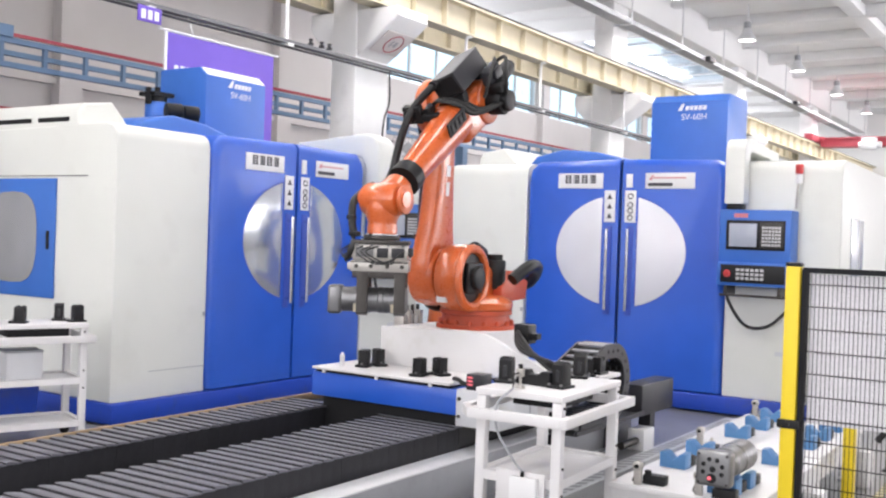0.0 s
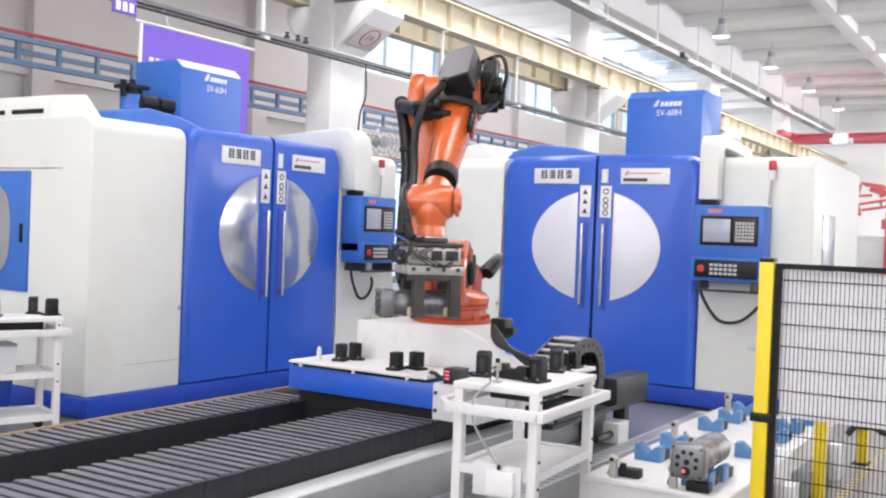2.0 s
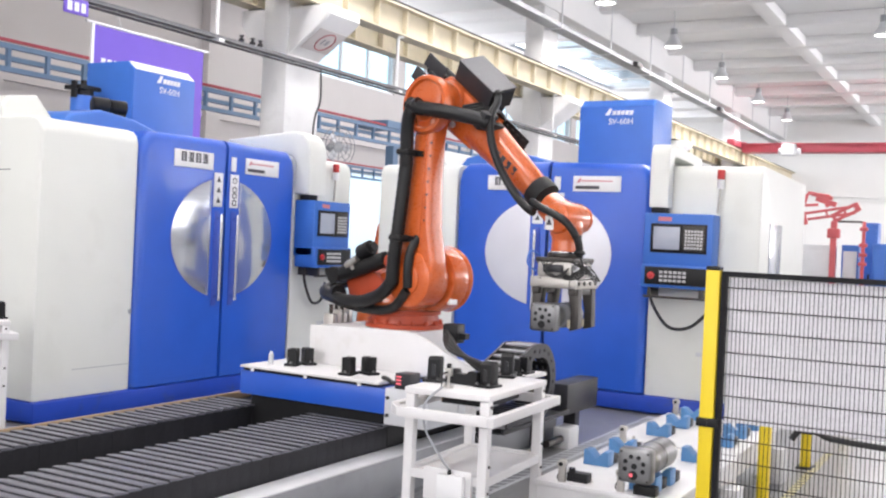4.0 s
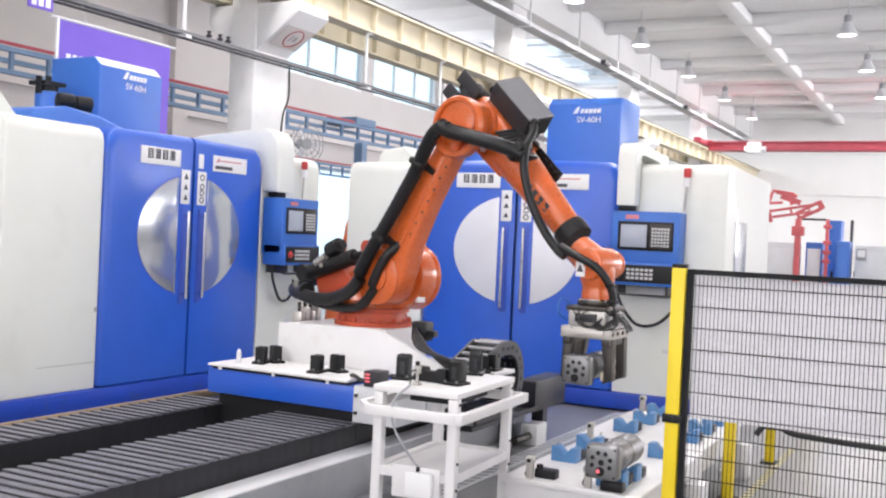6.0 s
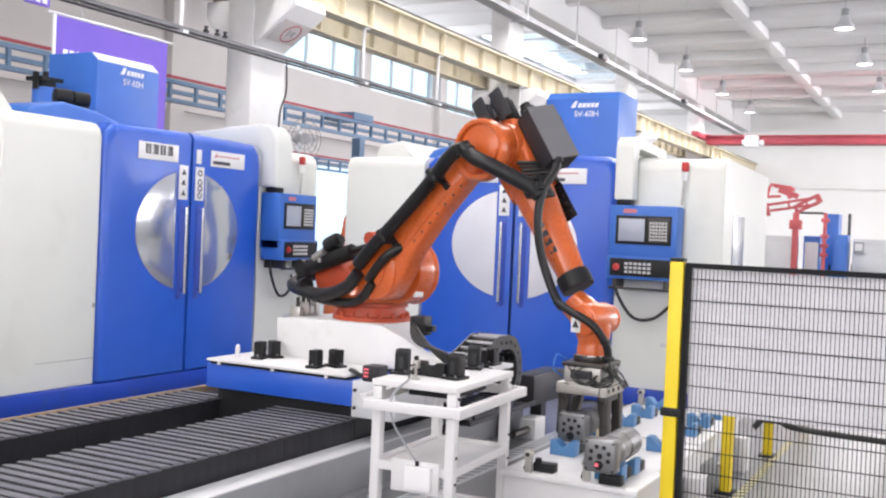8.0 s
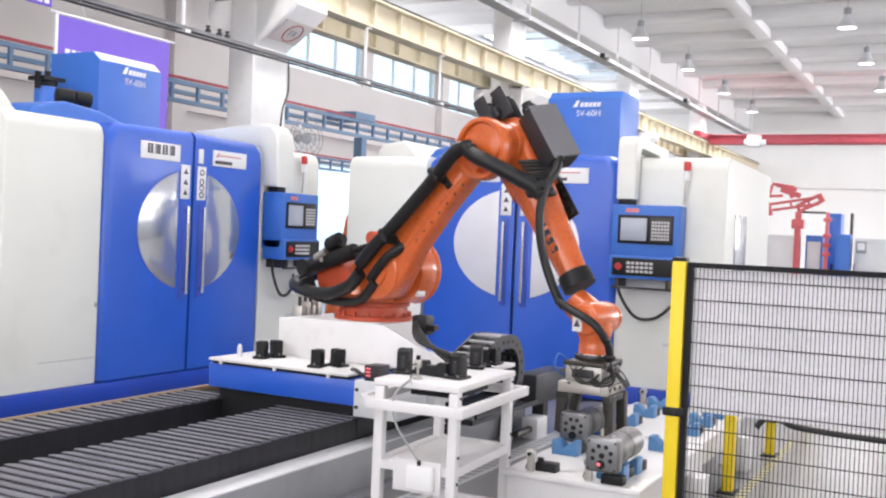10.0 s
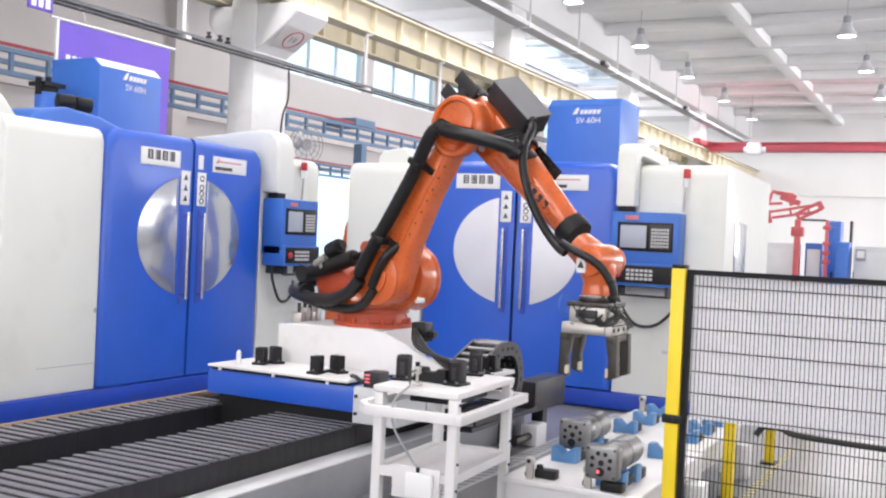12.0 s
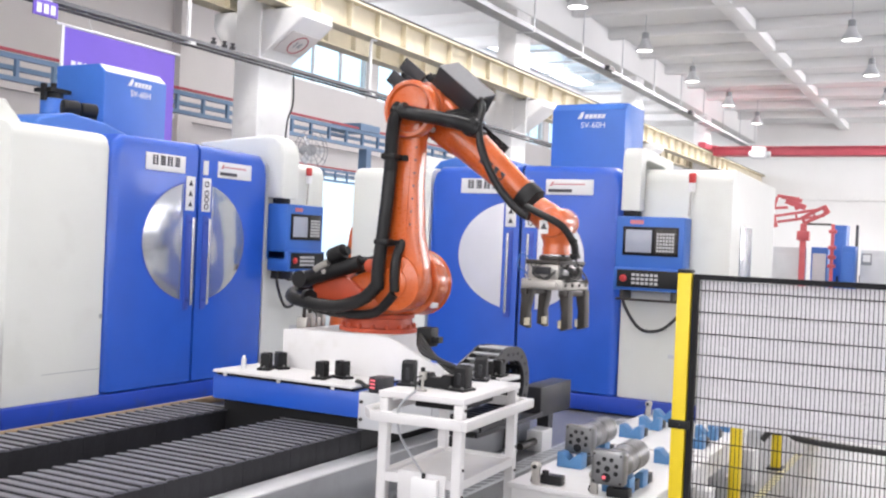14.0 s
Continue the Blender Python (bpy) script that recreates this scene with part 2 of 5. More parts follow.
def letters(name, text, size, material, parent, m, label=""):
    cu = bpy.data.curves.new(name, "FONT")
    cu.body, cu.size, cu.extrude, cu.align_x, cu.align_y = text, size, 0.001, "CENTER", "CENTER"
    ob = new(name, cu)
    dg = bpy.context.evaluated_depsgraph_get()
    me = bpy.data.meshes.new_from_object(ob.evaluated_get(dg))
    bpy.data.objects.remove(ob)
    me.materials.clear()
    me.materials.append(material)
    o = new(name, me)
    o.parent, o.matrix_basis = parent, m
    return tagged(o, label)


# ---- the hall ----
X0, X1, Y0, Y1, ZC = -10.0, 48.0, -14.0, 17.0, 7.8
structure("floor", span(X0 - 1, X1 + 1, Y0 - 1, Y1 + 1, -0.2, 0.0), FLOOR, "smooth grey epoxy factory floor")
SKX0, SKX1, SKY0, SKY1 = 27.5, 37.5, 11.6, 14.0
structure("ceiling", join(span(X0, SKX0, Y0, Y1, ZC, ZC + 0.2), span(SKX1, X1, Y0, Y1, ZC, ZC + 0.2), span(SKX0, SKX1, Y0, SKY0, ZC, ZC + 0.2), span(SKX0, SKX1, SKY1, Y1, ZC, ZC + 0.2)), CEIL,
          "pale grey factory roof soffit")
structure("wall_back", span(X0 - 0.3, X0, Y0, Y1, 0, ZC), WALLW, "plain white end wall of the hall")
structure("wall_south", span(X0, X1, Y0 - 0.3, Y0, 0, ZC), WALLW, "plain white side wall of the hall")
structure("wall_east", join(span(X1, X1 + 0.3, Y0, Y1, 0, ZC), span(X1 - 0.12, X1, Y0, Y1, 4.35, 4.55), span(X1 - 0.12, X1, Y0, Y1, 6.2, 6.32)), WALLW,
          "white end wall with two thin ledges")
# side wall with a strip of high windows and one open loading door
WIN = [(x, x + 4.2) for x in (22.4, 27.2, 32.0, 36.8, 41.6)]
WZ0, WZ1 = 6.05, 7.45
DX0, DX1, DZ = 24.2, 27.4, 3.5
wb = [span(X0, DX0, Y1, Y1 + 0.3, 0, DZ), span(DX1, X1, Y1, Y1 + 0.3, 0, DZ), span(X0, X1, Y1, Y1 + 0.3, DZ, WZ0), span(X0, X1, Y1, Y1 + 0.3, WZ1, ZC)]
edge = X0
for a, b in WIN:
    wb.append(span(edge, a, Y1, Y1 + 0.3, WZ0, WZ1))
    edge = b
wb.append(span(edge, X1, Y1, Y1 + 0.3, WZ0, WZ1))
for x in (-6, 0, 6, 12, 18, 21.6, 31.45):
    wb.append(span(x, x + 0.5, Y1 - 0.25, Y1, 0, ZC))
wb += [span(X0, X1, Y1 - 0.14, Y1, 4.3, 4.42), span(X0, X1, Y1 - 0.2, Y1, 7.5, 7.62), span(X0, DX0, Y1 - 0.06, Y1, 0, 1.2), span(DX1, X1, Y1 - 0.06, Y1, 0, 1.2)]
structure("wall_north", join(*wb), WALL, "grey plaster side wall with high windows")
structure("door_frame", join(span(DX0 - 0.12, DX0, Y1 - 0.05, Y1 - 0.002, 0, DZ + 0.12), span(DX1, DX1 + 0.12, Y1 - 0.05, Y1 - 0.002, 0, DZ + 0.12), span(DX0, DX1, Y1 - 0.05, Y1 - 0.002, DZ, DZ + 0.12)), LABEL,
          "white steel frame of an open loading door")
GLASS = bpy.data.materials.new("window_glass")
GLASS.use_nodes = True
gb = GLASS.node_tree.nodes["Principled BSDF"]
gb.inputs["Base Color"].default_value, gb.inputs["Roughness"].default_value, gb.inputs["Transmission Weight"].default_value = (0.85, 0.95, 1, 1), 0.05, 1.0
for i, (a, b) in enumerate(WIN):
    w = tagged(new("window_%d" % (i + 1)), "high strip window with a white frame", "window", "", "structure")
    w.matrix_basis = pose((a + b) / 2, Y1 + 0.1, (WZ0 + WZ1) / 2)
    for k in range(3):
        xa = -2.1 + 1.4 * k
        part("pane", span(xa + 0.04, xa + 1.36, 0, 0.012, -0.64, 0.64), GLASS, w).visible_shadow = False
    part("window_frame", join(*[span(-2.1 + 1.4 * k - 0.04, -2.1 + 1.4 * k + 0.04, -0.04, 0.06, -0.698, 0.698) for k in range(4)],
                              span(-2.06, 2.06, -0.035, 0.055, -0.698, -0.64), span(-2.06, 2.06, -0.035, 0.055, 0.64, 0.698)), LABEL, w)
backdrop_mat = mat("overcast_sky", (0.74, 0.88, 0.96), 1.0, vary=0.02, glow=0.95)
structure("backdrop", span(X0 - 5, X1 + 5, Y1 + 4, Y1 + 4.1, 0, 14), backdrop_mat, "bright hazy sky outside the windows")

sk = tagged(new("window_6"), "long roof light with pale bars over the next bay", "window", "", "structure")
sk.matrix_basis = pose(SKX0, SKY0, ZC + 0.06)
for k in range(5):
    part("pane", span(2.0 * k + 0.03, 2.0 * k + 1.97, 0.004, SKY1 - SKY0 - 0.004, 0, 0.012), GLASS, sk).visible_shadow = False
    part("bar", span(2.0 * k - 0.03, 2.0 * k + 0.03, 0.004, SKY1 - SKY0 - 0.004, -0.03, 0.05), LABEL, sk)

# roof beams: a grid of ribs across the hall between long beams, and a deep one over each row of columns
for k in range(15):
    x = 4.0 + 2.85 * k
    if not SKX0 - 0.3 < x < SKX1 + 0.3:
        tagged(new("roof_beam", mesh_of("roof_beam", span(x - 0.15, x + 0.15, Y0, Y1, ZC - 0.3, ZC, 0.03), CEIL)), "pale grey painted concrete roof rib", "beam", "roof beams", "structure")
    else:
        tagged(new("roof_beam", mesh_of("roof_beam", span(x - 0.15, x + 0.15, Y0, 11.1, ZC - 0.3, ZC, 0.03), CEIL)), "pale grey painted concrete roof rib", "beam", "roof beams", "structure")
for y, deep, half in ((11.1, 0.34, 0.15), (5.5, 0.285, 0.2), (0.5, 0.285, 0.2), (-4.5, 0.285, 0.2), (-9.5, 0.285, 0.2)):
    tagged(new("roof_beam", mesh_of("roof_beam", span(X0, X1, y - half, y + half, ZC - deep, ZC - 0.02, 0.02), CEIL)), "long pale grey painted roof beam", "beam", "roof beams", "structure")
tagged(new("roof_beam", mesh_of("roof_beam", span(X0, X1, 9.26, 9.80, 6.95, ZC - 0.004, 0.03), CEIL)), "deep pale roof beam over the columns", "beam", "roof beams", "structure")


def column(x):
    """Square shaft with a bracket towards each bay that carries a crane girder."""
    c = thing("column", "white painted concrete column with two crane brackets", "column", "hall columns", pose(x, 9.3, 0))
    part("shaft", span(-0.42, 0.40, 0, 0.46, 0, 6.96, 0.03), CONCRETE, c)
    turn = pose(0, 0, 0, 0, 0, 90)
    part("bracket", prism([(0.004, 4.24), (0.004, 4.92), (-0.70, 4.92), (-0.72, 4.78), (-0.62, 4.68)], -0.38, 0.40, turn, 0.03, 3), CONCRETE, c, "sloped concrete bracket")
    part("bracket", prism([(0.456, 4.16), (0.84, 4.60), (0.90, 4.70), (0.90, 4.92), (0.456, 4.92)], -0.38, 0.40, turn, 0.03, 3), CONCRETE, c, "sloped concrete bracket")
    part("bearing_pad", span(-0.3, 0.3, -0.45, -0.15, 4.92, 4.957, 0.004), DARKGREY, c)
    part("bearing_pad", span(-0.3, 0.3, 0.6, 0.86, 4.92, 4.957, 0.004), DARKGREY, c)
    return c


col = column(12.03)
for x in (3.03, 21.0, 29.9, 38.8):
    copy_thing(col, pose(x, 9.3, 0))
# the emblem plate lies on the sloped underside of the bracket
sign = thing("column_sign", "round grey emblem plate with red rim on a column bracket", "sign", m=pose(12.02, 8.96, 4.481) @ pose(0, 0, 0, 54.6, 0, 0))
part("plate", prism([(-0.33, -0.22), (-0.33, 0.22), (0.33, 0.22), (0.33, -0.22)], -0.03, -0.012, None, 0.01), WALL, sign)
part("ring", ring(0.17, 0.009, pose(0.02, -0.032, 0.0, 90)), REDPAINT, sign)
part("mark", join(span(-0.05, -0.02, -0.036, -0.028, -0.06, 0.06), span(0.03, 0.09, -0.036, -0.028, -0.05, 0.05)), GREY, sign)

# crane runway: one girder on each bracket row
def runway(y, label):
    g = thing("crane_girder", label, "girder", "crane girders", pose(0, y, 4.958))
    part("web", span(X0, X1, -0.03, 0.03, 0.03, 0.44), BEIGE, g)
    part("lower_flange", span(X0, X1, -0.14, 0.14, 0.0, 0.03), BEIGE, g)
    part("upper_flange", span(X0, X1, -0.17, 0.17, 0.44, 0.475), BEIGE, g)
    rib = mesh_of("rib", span(-0.02, 0.02, -0.13, -0.031, 0.031, 0.439), BEIGE)
    for k in range(44):
        part("rib", rib, None, g, m=pose(4 + k * 0.85, 0, 0))
    part("rail", join(span(X0, X1, -0.05, 0.05, 0.475, 0.49), span(X0, X1, -0.03, 0.03, 0.49, 0.56)), DARKSTEEL, g)
    part("conductor", cyl((X0, -0.17, 0.50), (X1, -0.17, 0.50), 0.012, n=8), DARKSTEEL, g)
    return g


runway(9.0, "cream painted steel crane runway girder with stiffener ribs")
runway(10.03, "cream painted crane girder of the next bay")

# red overhead crane
oc = thing("overhead_crane", "dark red overhead travelling crane bridge", "crane", m=pose(38, 0, 5.38))
part("bridge_beam", join(span(-0.35, 0.35, -13.5, 8.84, -0.02, 0.27, 0.02), span(-0.45, 0.45, -13.5, 8.84, 0.26, 0.30)), REDPAINT, oc)
part("end_carriage", join(span(-1.4, 1.4, 8.86, 9.14, 0.14, 0.36, 0.02), span(-0.4, 0.4, 8.7, 9.2, 0.2, 0.34, 0.02)), REDPAINT, oc)
part("hoist", join(span(-0.6, -0.36, 6.9, 7.4, -0.16, 0.26, 0.04), cyl((-0.45, 6.75, 0.0), (-0.45, 7.5, 0.0), 0.12)), LIGHTGREY, oc)
part("junction_box", span(-0.4, -0.352, -1.0, -0.5, -0.05, 0.2, 0.01), LABEL, oc)


# hanging lamps
def high_bay(x, y):
    h = thing("pendant_lamp", "white bell-shaped high-bay pendant lamp, lit", "lamp", "high-bay lamps", pose(x, y, 6.86))
    part("shade", lathe([(0.08, 0.34), (0.10, 0.30), (0.13, 0.2), (0.225, 0.06), (0.235, 0.0), (0.22, 0.0), (0.12, 0.17), (0.07, 0.28)], 24), LIGHTGREY, h)
    part("driver_box", cyl((0, 0, 0.3), (0, 0, 0.48), 0.09, n=16, bevel=0.01), GREY, h)
    part("bulb", lathe([(0.05, 0.2), (0.195, 0.03), (0.195, 0.02), (0.02, 0.015)], 20), LAMPGLOW, h)
    part("rod", cyl((0, 0, 0.46), (0, 0, ZC - 6.86), 0.014, n=8), LIGHTGREY, h)
    return h


hb = high_bay(LAMP_X[0], LAMP_ROWS_Y[0])
for y in LAMP_ROWS_Y:
    for x in LAMP_X:
        if (x, y) != (LAMP_X[0], LAMP_ROWS_Y[0]):
            copy_thing(hb, pose(x + random.uniform(-0.15, 0.15), y, 6.86))
for x in (14.5, 19.0, 24.0, 28.0):
    copy_thing(hb, pose(x, 14.4, 6.86))

# services under the roof: a cable tray along the hall with hangers
tr = thing("cable_tray", "thin dark cable tray hung on white rods", "cable tray", m=pose(0, 8.95, 0))
part("tray", join(span(X0, 30, -0.05, 0.05, 4.06, 4.075), span(X0, 30, -0.06, -0.05, 4.06, 4.105), span(X0, 30, 0.05, 0.06, 4.06, 4.105)), DARKGREY, tr)
part("pipe", cyl((X0, -0.12, 3.99), (30, -0.12, 3.99), 0.018, n=10), CHARCOAL, tr)
for x in (4.2, 7.5, 9.75, 14.05, 16.65, 20.5, 24, 28):
    part("hanger", join(tube([(x, 0, 4.09), (x, 0, 4.5), (x, 0, 4.88), (x + 0.03, -0.02, 4.945), (x + 0.1, -0.03, 4.952)], 0.026, 8), span(x - 0.05, x + 0.05, -0.09, 0.09, 4.02, 4.06)), LABEL, tr)
for x in (10.2, 10.42, 10.58):
    part("insulator", join(cyl((x, -0.02, 4.075), (x, -0.02, 4.2), 0.018, n=8), cyl((x, -0.02, 4.12), (x, -0.02, 4.15), 0.04, n=10), cyl((x, -0.02, 4.18), (x, -0.02, 4.2), 0.03, n=10)), CHARCOAL, tr)
part("drop_cable", tube([(11.95, -0.02, 4.05), (11.97, -0.02, 3.6), (11.85, -0.02, 3.3), (11.8, -0.02, 2.7)], 0.014, 8), CABLE, tr)
ct = thing("roof_cable_tray", "grey galvanised cable tray under the roof", "cable tray", m=pose(0, 9.02, 6.42))
part("tray", join(span(2, X1, -0.15, 0.15, 0, 0.02), span(2, X1, -0.16, -0.15, 0, 0.1), span(2, X1, 0.15, 0.16, 0, 0.1)), GREY, ct)
for k in range(14):
    part("hanger", join(span(5 + 3.1 * k, 5.04 + 3.1 * k, -0.18, -0.161, 0.0, ZC - 6.43), span(5 + 3.1 * k, 5.05 + 3.1 * k, -0.18, 0.236, -0.03, -0.002)), LIGHTGREY, ct)
part("cable_bundle", join(*[cyl((2, -0.08 + 0.07 * k, 0.045), (X1, -0.08 + 0.07 * k, 0.045), 0.022, n=8) for k in range(3)]), CHARCOAL, ct)
for x in (25.3, 33.9):
    part("junction_box", span(x, x + 0.45, -0.30, -0.165, -0.02, 0.10, 0.01), CHARCOAL, ct)

# blue lattice rail of a light crane
bt = thing("lattice_rail", "blue steel lattice rail of a light crane on posts", "crane rail", m=pose(0, 10.65, 0.23))
for z in (3.22, 3.5):
    part("chord", span(2.0, 24.0, -0.04, 0.04, z - 0.03, z + 0.03), TRUSS, bt)
part("chord", span(2.0, 24.0, 0.5, 0.58, 3.42, 3.48), TRUSS, bt)
part("conductor_bar", span(2.0, 24.0, -0.07, -0.04, 3.54, 3.58), REDPAINT, bt)
bar = mesh_of("strut", span(-0.025, 0.025, -0.025, 0.025, 3.24, 3.48), TRUSS)
for k in range(38):
    part("strut", bar, None, bt, m=pose(2.3 + k * 0.57, 0, 0))
for x in (6.6, 16.67, 23.4):
    part("post", join(span(x - 0.09, x + 0.09, -0.09, 0.09, -0.23, 3.18), span(x - 0.35, x + 0.35, -0.1, 0.65, 3.525, 3.66)), TRUSS, bt)
copy_thing(bt, pose(3.0, 15.6, -0.0))
bn = thing("banner", "tall violet hanging banner behind a machine", "banner", m=pose(8.7, 8.85, 0))
part("cloth", span(-0.98, 0.72, 0, 0.01, 2.3, 3.82), PURPLE, bn)
part("edge_strip", span(-1.02, -0.985, -0.004, 0.016, 2.3, 3.84), LABEL, bn)
part("writing", join(*[span(-0.88 + 0.09 * k, -0.82 + 0.09 * k, -0.006, -0.002, 3.40, 3.47) for k in range(3)]), LABEL, bn)
part("rod", cyl((-1.1, 0.005, 3.84), (0.8, 0.005, 3.84), 0.015, n=8), LABEL, bn)
part("cord", cyl((-0.6, 0.005, 3.84), (-0.6, 0.1, 4.06), 0.006, n=6), LABEL, bn)
es = thing("hanging_sign", "small violet and white sign hung from the tray", "sign", m=pose(7.42, 8.8, 3.96))
part("board", span(-0.16, 0.16, 0, 0.02, -0.1, 0.07, 0.004), PURPLE, es)
part("bars", join(*[span(-0.12 + 0.09 * k, -0.06 + 0.09 * k, -0.004, 0, -0.07, 0.03) for k in range(3)]), LABEL, es)
fan = thing("wall_fan", "round grey industrial fan on a column", "fan", m=pose(12.62, 9.1, 2.98, 0, 0, -20))
part("cage", join(*[ring(r, 0.006, pose(0, -0.1, 0, 90)) for r in (0.08, 0.16, 0.24, 0.3)],
                  *[boxm((0, 0, 0), (0.6, 0.006, 0.008), 0, 1, pose(0, -0.11, 0, 0, a, 0)) for a in (0, 30, 60, 90, 120, 150)]), GREY, fan)
part("motor", cyl((0, -0.1, 0), (0, 0.1, 0), 0.08, n=16), GREY, fan)
part("blade", join(*[boxm((0.13, 0, 0), (0.2, 0.01, 0.1), 0, 1, pose(0, -0.07, 0, 0, a, 0) @ pose(0, 0, 0, 25)) for a in (0, 120, 240)]), LIGHTGREY, fan)
part("bracket", span(-0.03, 0.03, 0.08, 0.32, -0.03, 0.03), GREY, fan)


# ---- the two machining centres (front is -y, origin on the floor under the middle of the doors) ----
def ellipse_half(a, b, cz, side, gap, n=40):
    """Half of an ellipse round (0, cz) on one side of a middle strip."""
    pts = []
    t0 = math.asin(gap / a)
    for k in range(n + 1):
        t = t0 + (math.pi - 2 * t0) * k / n
        pts.append((side * a * math.sin(t), cz + b * math.cos(t)))
    return pts


def machine(label, m, pumps, glass):
    mc = thing("machining_centre", label, "machine tool", "machining centres", m)
    part("plinth", join(span(-2.16, 2.2, -0.12, 2.3, 0.02, 0.185, 0.012), span(-2.1, 2.1, 0.05, 2.25, 0.0, 0.03)), PLINTH, mc)
    # cream cabinet behind and beside the doors
    prof = [(-0.065, 0.19), (-0.065, 2.36), (-0.045, 2.43), (0.0, 2.47), (0.08, 2.49), (2.2, 2.46), (2.2, 0.19)]
    q = pose(0, 0, 0, 0, 0, 90)
    for x0, x1 in ((-2.14, -1.118), (1.118, 2.18)):
        part("side_cabinet", prism(prof, -x1, -x0, q, 0.015, 3), CREAM, mc)
    part("back_cabinet", span(-1.112, 1.112, 0.6, 2.2, 0.19, 2.42, 0.02), CREAM, mc)
    part("roof_panel", prism([(0.12, 2.42), (0.2, 2.5), (1.0, 2.52), (1.0, 2.42)], -1.1, 1.1, q, 0.02), BLUE2, mc)
    # two bulged sliding doors with rounded top and outer edge
    for s in (-1, 1):
        xo, xi = s * 1.105, s * 0.017
        out = [(xo, 0.2), (xo, 2.30), (xo - s * 0.03, 2.42), (xo - s * 0.12, 2.50), (xi, 2.52 + 0.0), (xi, 0.2)]
        bm = prism(out, -0.10, 0.58, None, 0.0)
        bmesh.ops.bevel(bm, geom=[e for e in bm.edges if all(abs(v.co.y + 0.10) < 1e-5 for v in e.verts) and max(v.co.z for v in e.verts) > 2.2
                                  and not all(abs(v.co.x - xi) < 1e-5 for v in e.verts)], offset=0.085, segments=5, profile=0.5, affect="EDGES")
        d = part("door", bm, BLUE, mc, "glossy blue sliding door")
        part("window", prism(ellipse_half(0.72, 0.58, 1.56, s, 0.20), -0.106, -0.095, None, 0.003), glass, d, "half-oval door window")
        part("window_gasket", prism(ellipse_half(0.73, 0.59, 1.56, s, 0.19), -0.1035, -0.094), BLUEINK, d)
        part("handle", join(cyl((s * 0.115, -0.165, 0.95), (s * 0.115, -0.165, 1.79), 0.017, n=12), cyl((s * 0.115, -0.17, 0.99), (s * 0.115, -0.09, 0.99), 0.012, n=8),
                            cyl((s * 0.115, -0.17, 1.75), (s * 0.115, -0.09, 1.75), 0.012, n=8)), CHROME, d, "long chrome pull bar")
        part("handle_backplate", span(s * 0.085, s * 0.155, -0.108, -0.099, 0.9, 1.82, 0.003), BLUEINK, d)
        wl = part("warning_label", span(s * 0.115 - 0.062, s * 0.115 + 0.062, -0.110, -0.103, 1.86, 2.19, 0.003), LABEL, d, "tall white safety label")
        if s < 0:
            marks = [prism([(-0.115 - 0.03, z), (-0.115, z + 0.055), (-0.115 + 0.03, z)], -0.113, -0.1095) for z in (2.10, 2.0, 1.9)]
        else:
            marks = [ring(0.026, 0.006, pose(0.115, -0.1095, z, 90), 16) for z in (2.13, 2.04, 1.98, 1.91)]
        for mk in marks:
            part("pictogram", mk, INK, wl)
    part("door_gap", span(-0.0165, 0.0165, -0.05, 0.5, 0.2, 2.48), BLACK, mc)
    part("small_plate", span(0.06, 0.13, -0.108, -0.101, 2.22, 2.36, 0.002), LABEL, mc)
    # name plate of four square characters that cannot be read, and a maker's plate
    np_ = part("name_plate", span(-0.72, -0.2, -0.110, -0.101, 2.21, 2.37, 0.003), LABEL, mc, "white plate with four dark characters")
    for k in range(4):
        cx = -0.60 + 0.095 * k
        ch = [span(cx - 0.035, cx + 0.035, -0.113, -0.1095, z, z + 0.013) for z in (2.265, 2.29, 2.315, 2.338)]
        ch += [span(cx - 0.03 + (k % 2) * 0.02, cx - 0.016 + (k % 2) * 0.02, -0.1135, -0.1095, 2.262, 2.352), span(cx + 0.016, cx + 0.03, -0.1135, -0.1095, 2.262, 2.34)]
        part("character", join(*ch), INK, np_)
    mp = part("maker_plate", span(0.27, 0.79, -0.110, -0.101, 2.21, 2.37, 0.003), LABEL, mc, "white maker's plate")
    part("emblem", join(prism([(0.31, 2.30), (0.345, 2.345), (0.36, 2.345), (0.345, 2.30)], -0.113, -0.1095), span(0.36, 0.70, -0.113, -0.1095, 2.313, 2.325)), REDINK, mp)
    part("model_bar", span(0.30, 0.56, -0.113, -0.1095, 2.235, 2.268), INK, mp)
    # spindle head cover
    sc = part("head_cover", prism([(1.05, 2.40), (1.05, 3.245), (1.15, 3.33), (1.75, 3.33), (1.75, 2.40)], -0.72, 0.16, pose(0, 0, 0, 0, 0, 90), 0.008), BLUE2, mc, "blue spindle head cover")
    # white on the first machine's blue chamfer paints in the lamps' reflection
    part("cover_top", prism([(1.046, 3.249), (1.144, 3.333), (1.156, 3.325), (1.058, 3.241)], -0.70, 0.14, pose(0, 0, 0, 0, 0, 90)), LABEL if pumps else BLUE2, sc)
    part("brand_mark", join(prism([(0.15, 3.15), (0.2, 3.225), (0.23, 3.225), (0.2, 3.15)], 1.040, 1.049), *[prism([(0.235 + 0.05 * k, 3.152), (0.247 + 0.05 * k, 3.2), (0.285 + 0.05 * k, 3.2), (0.273 + 0.05 * k, 3.152)], 1.040, 1.049) for k in range(5)]), LABEL, sc)
    letters("model_letters", "SV-60H", 0.095, LABEL, sc, pose(0.34, 1.047, 3.075, 90))
    part("cover_clip", join(span(0.722, 0.78, 1.1, 1.2, 2.55, 2.62, 0.01)), BLACK, sc)
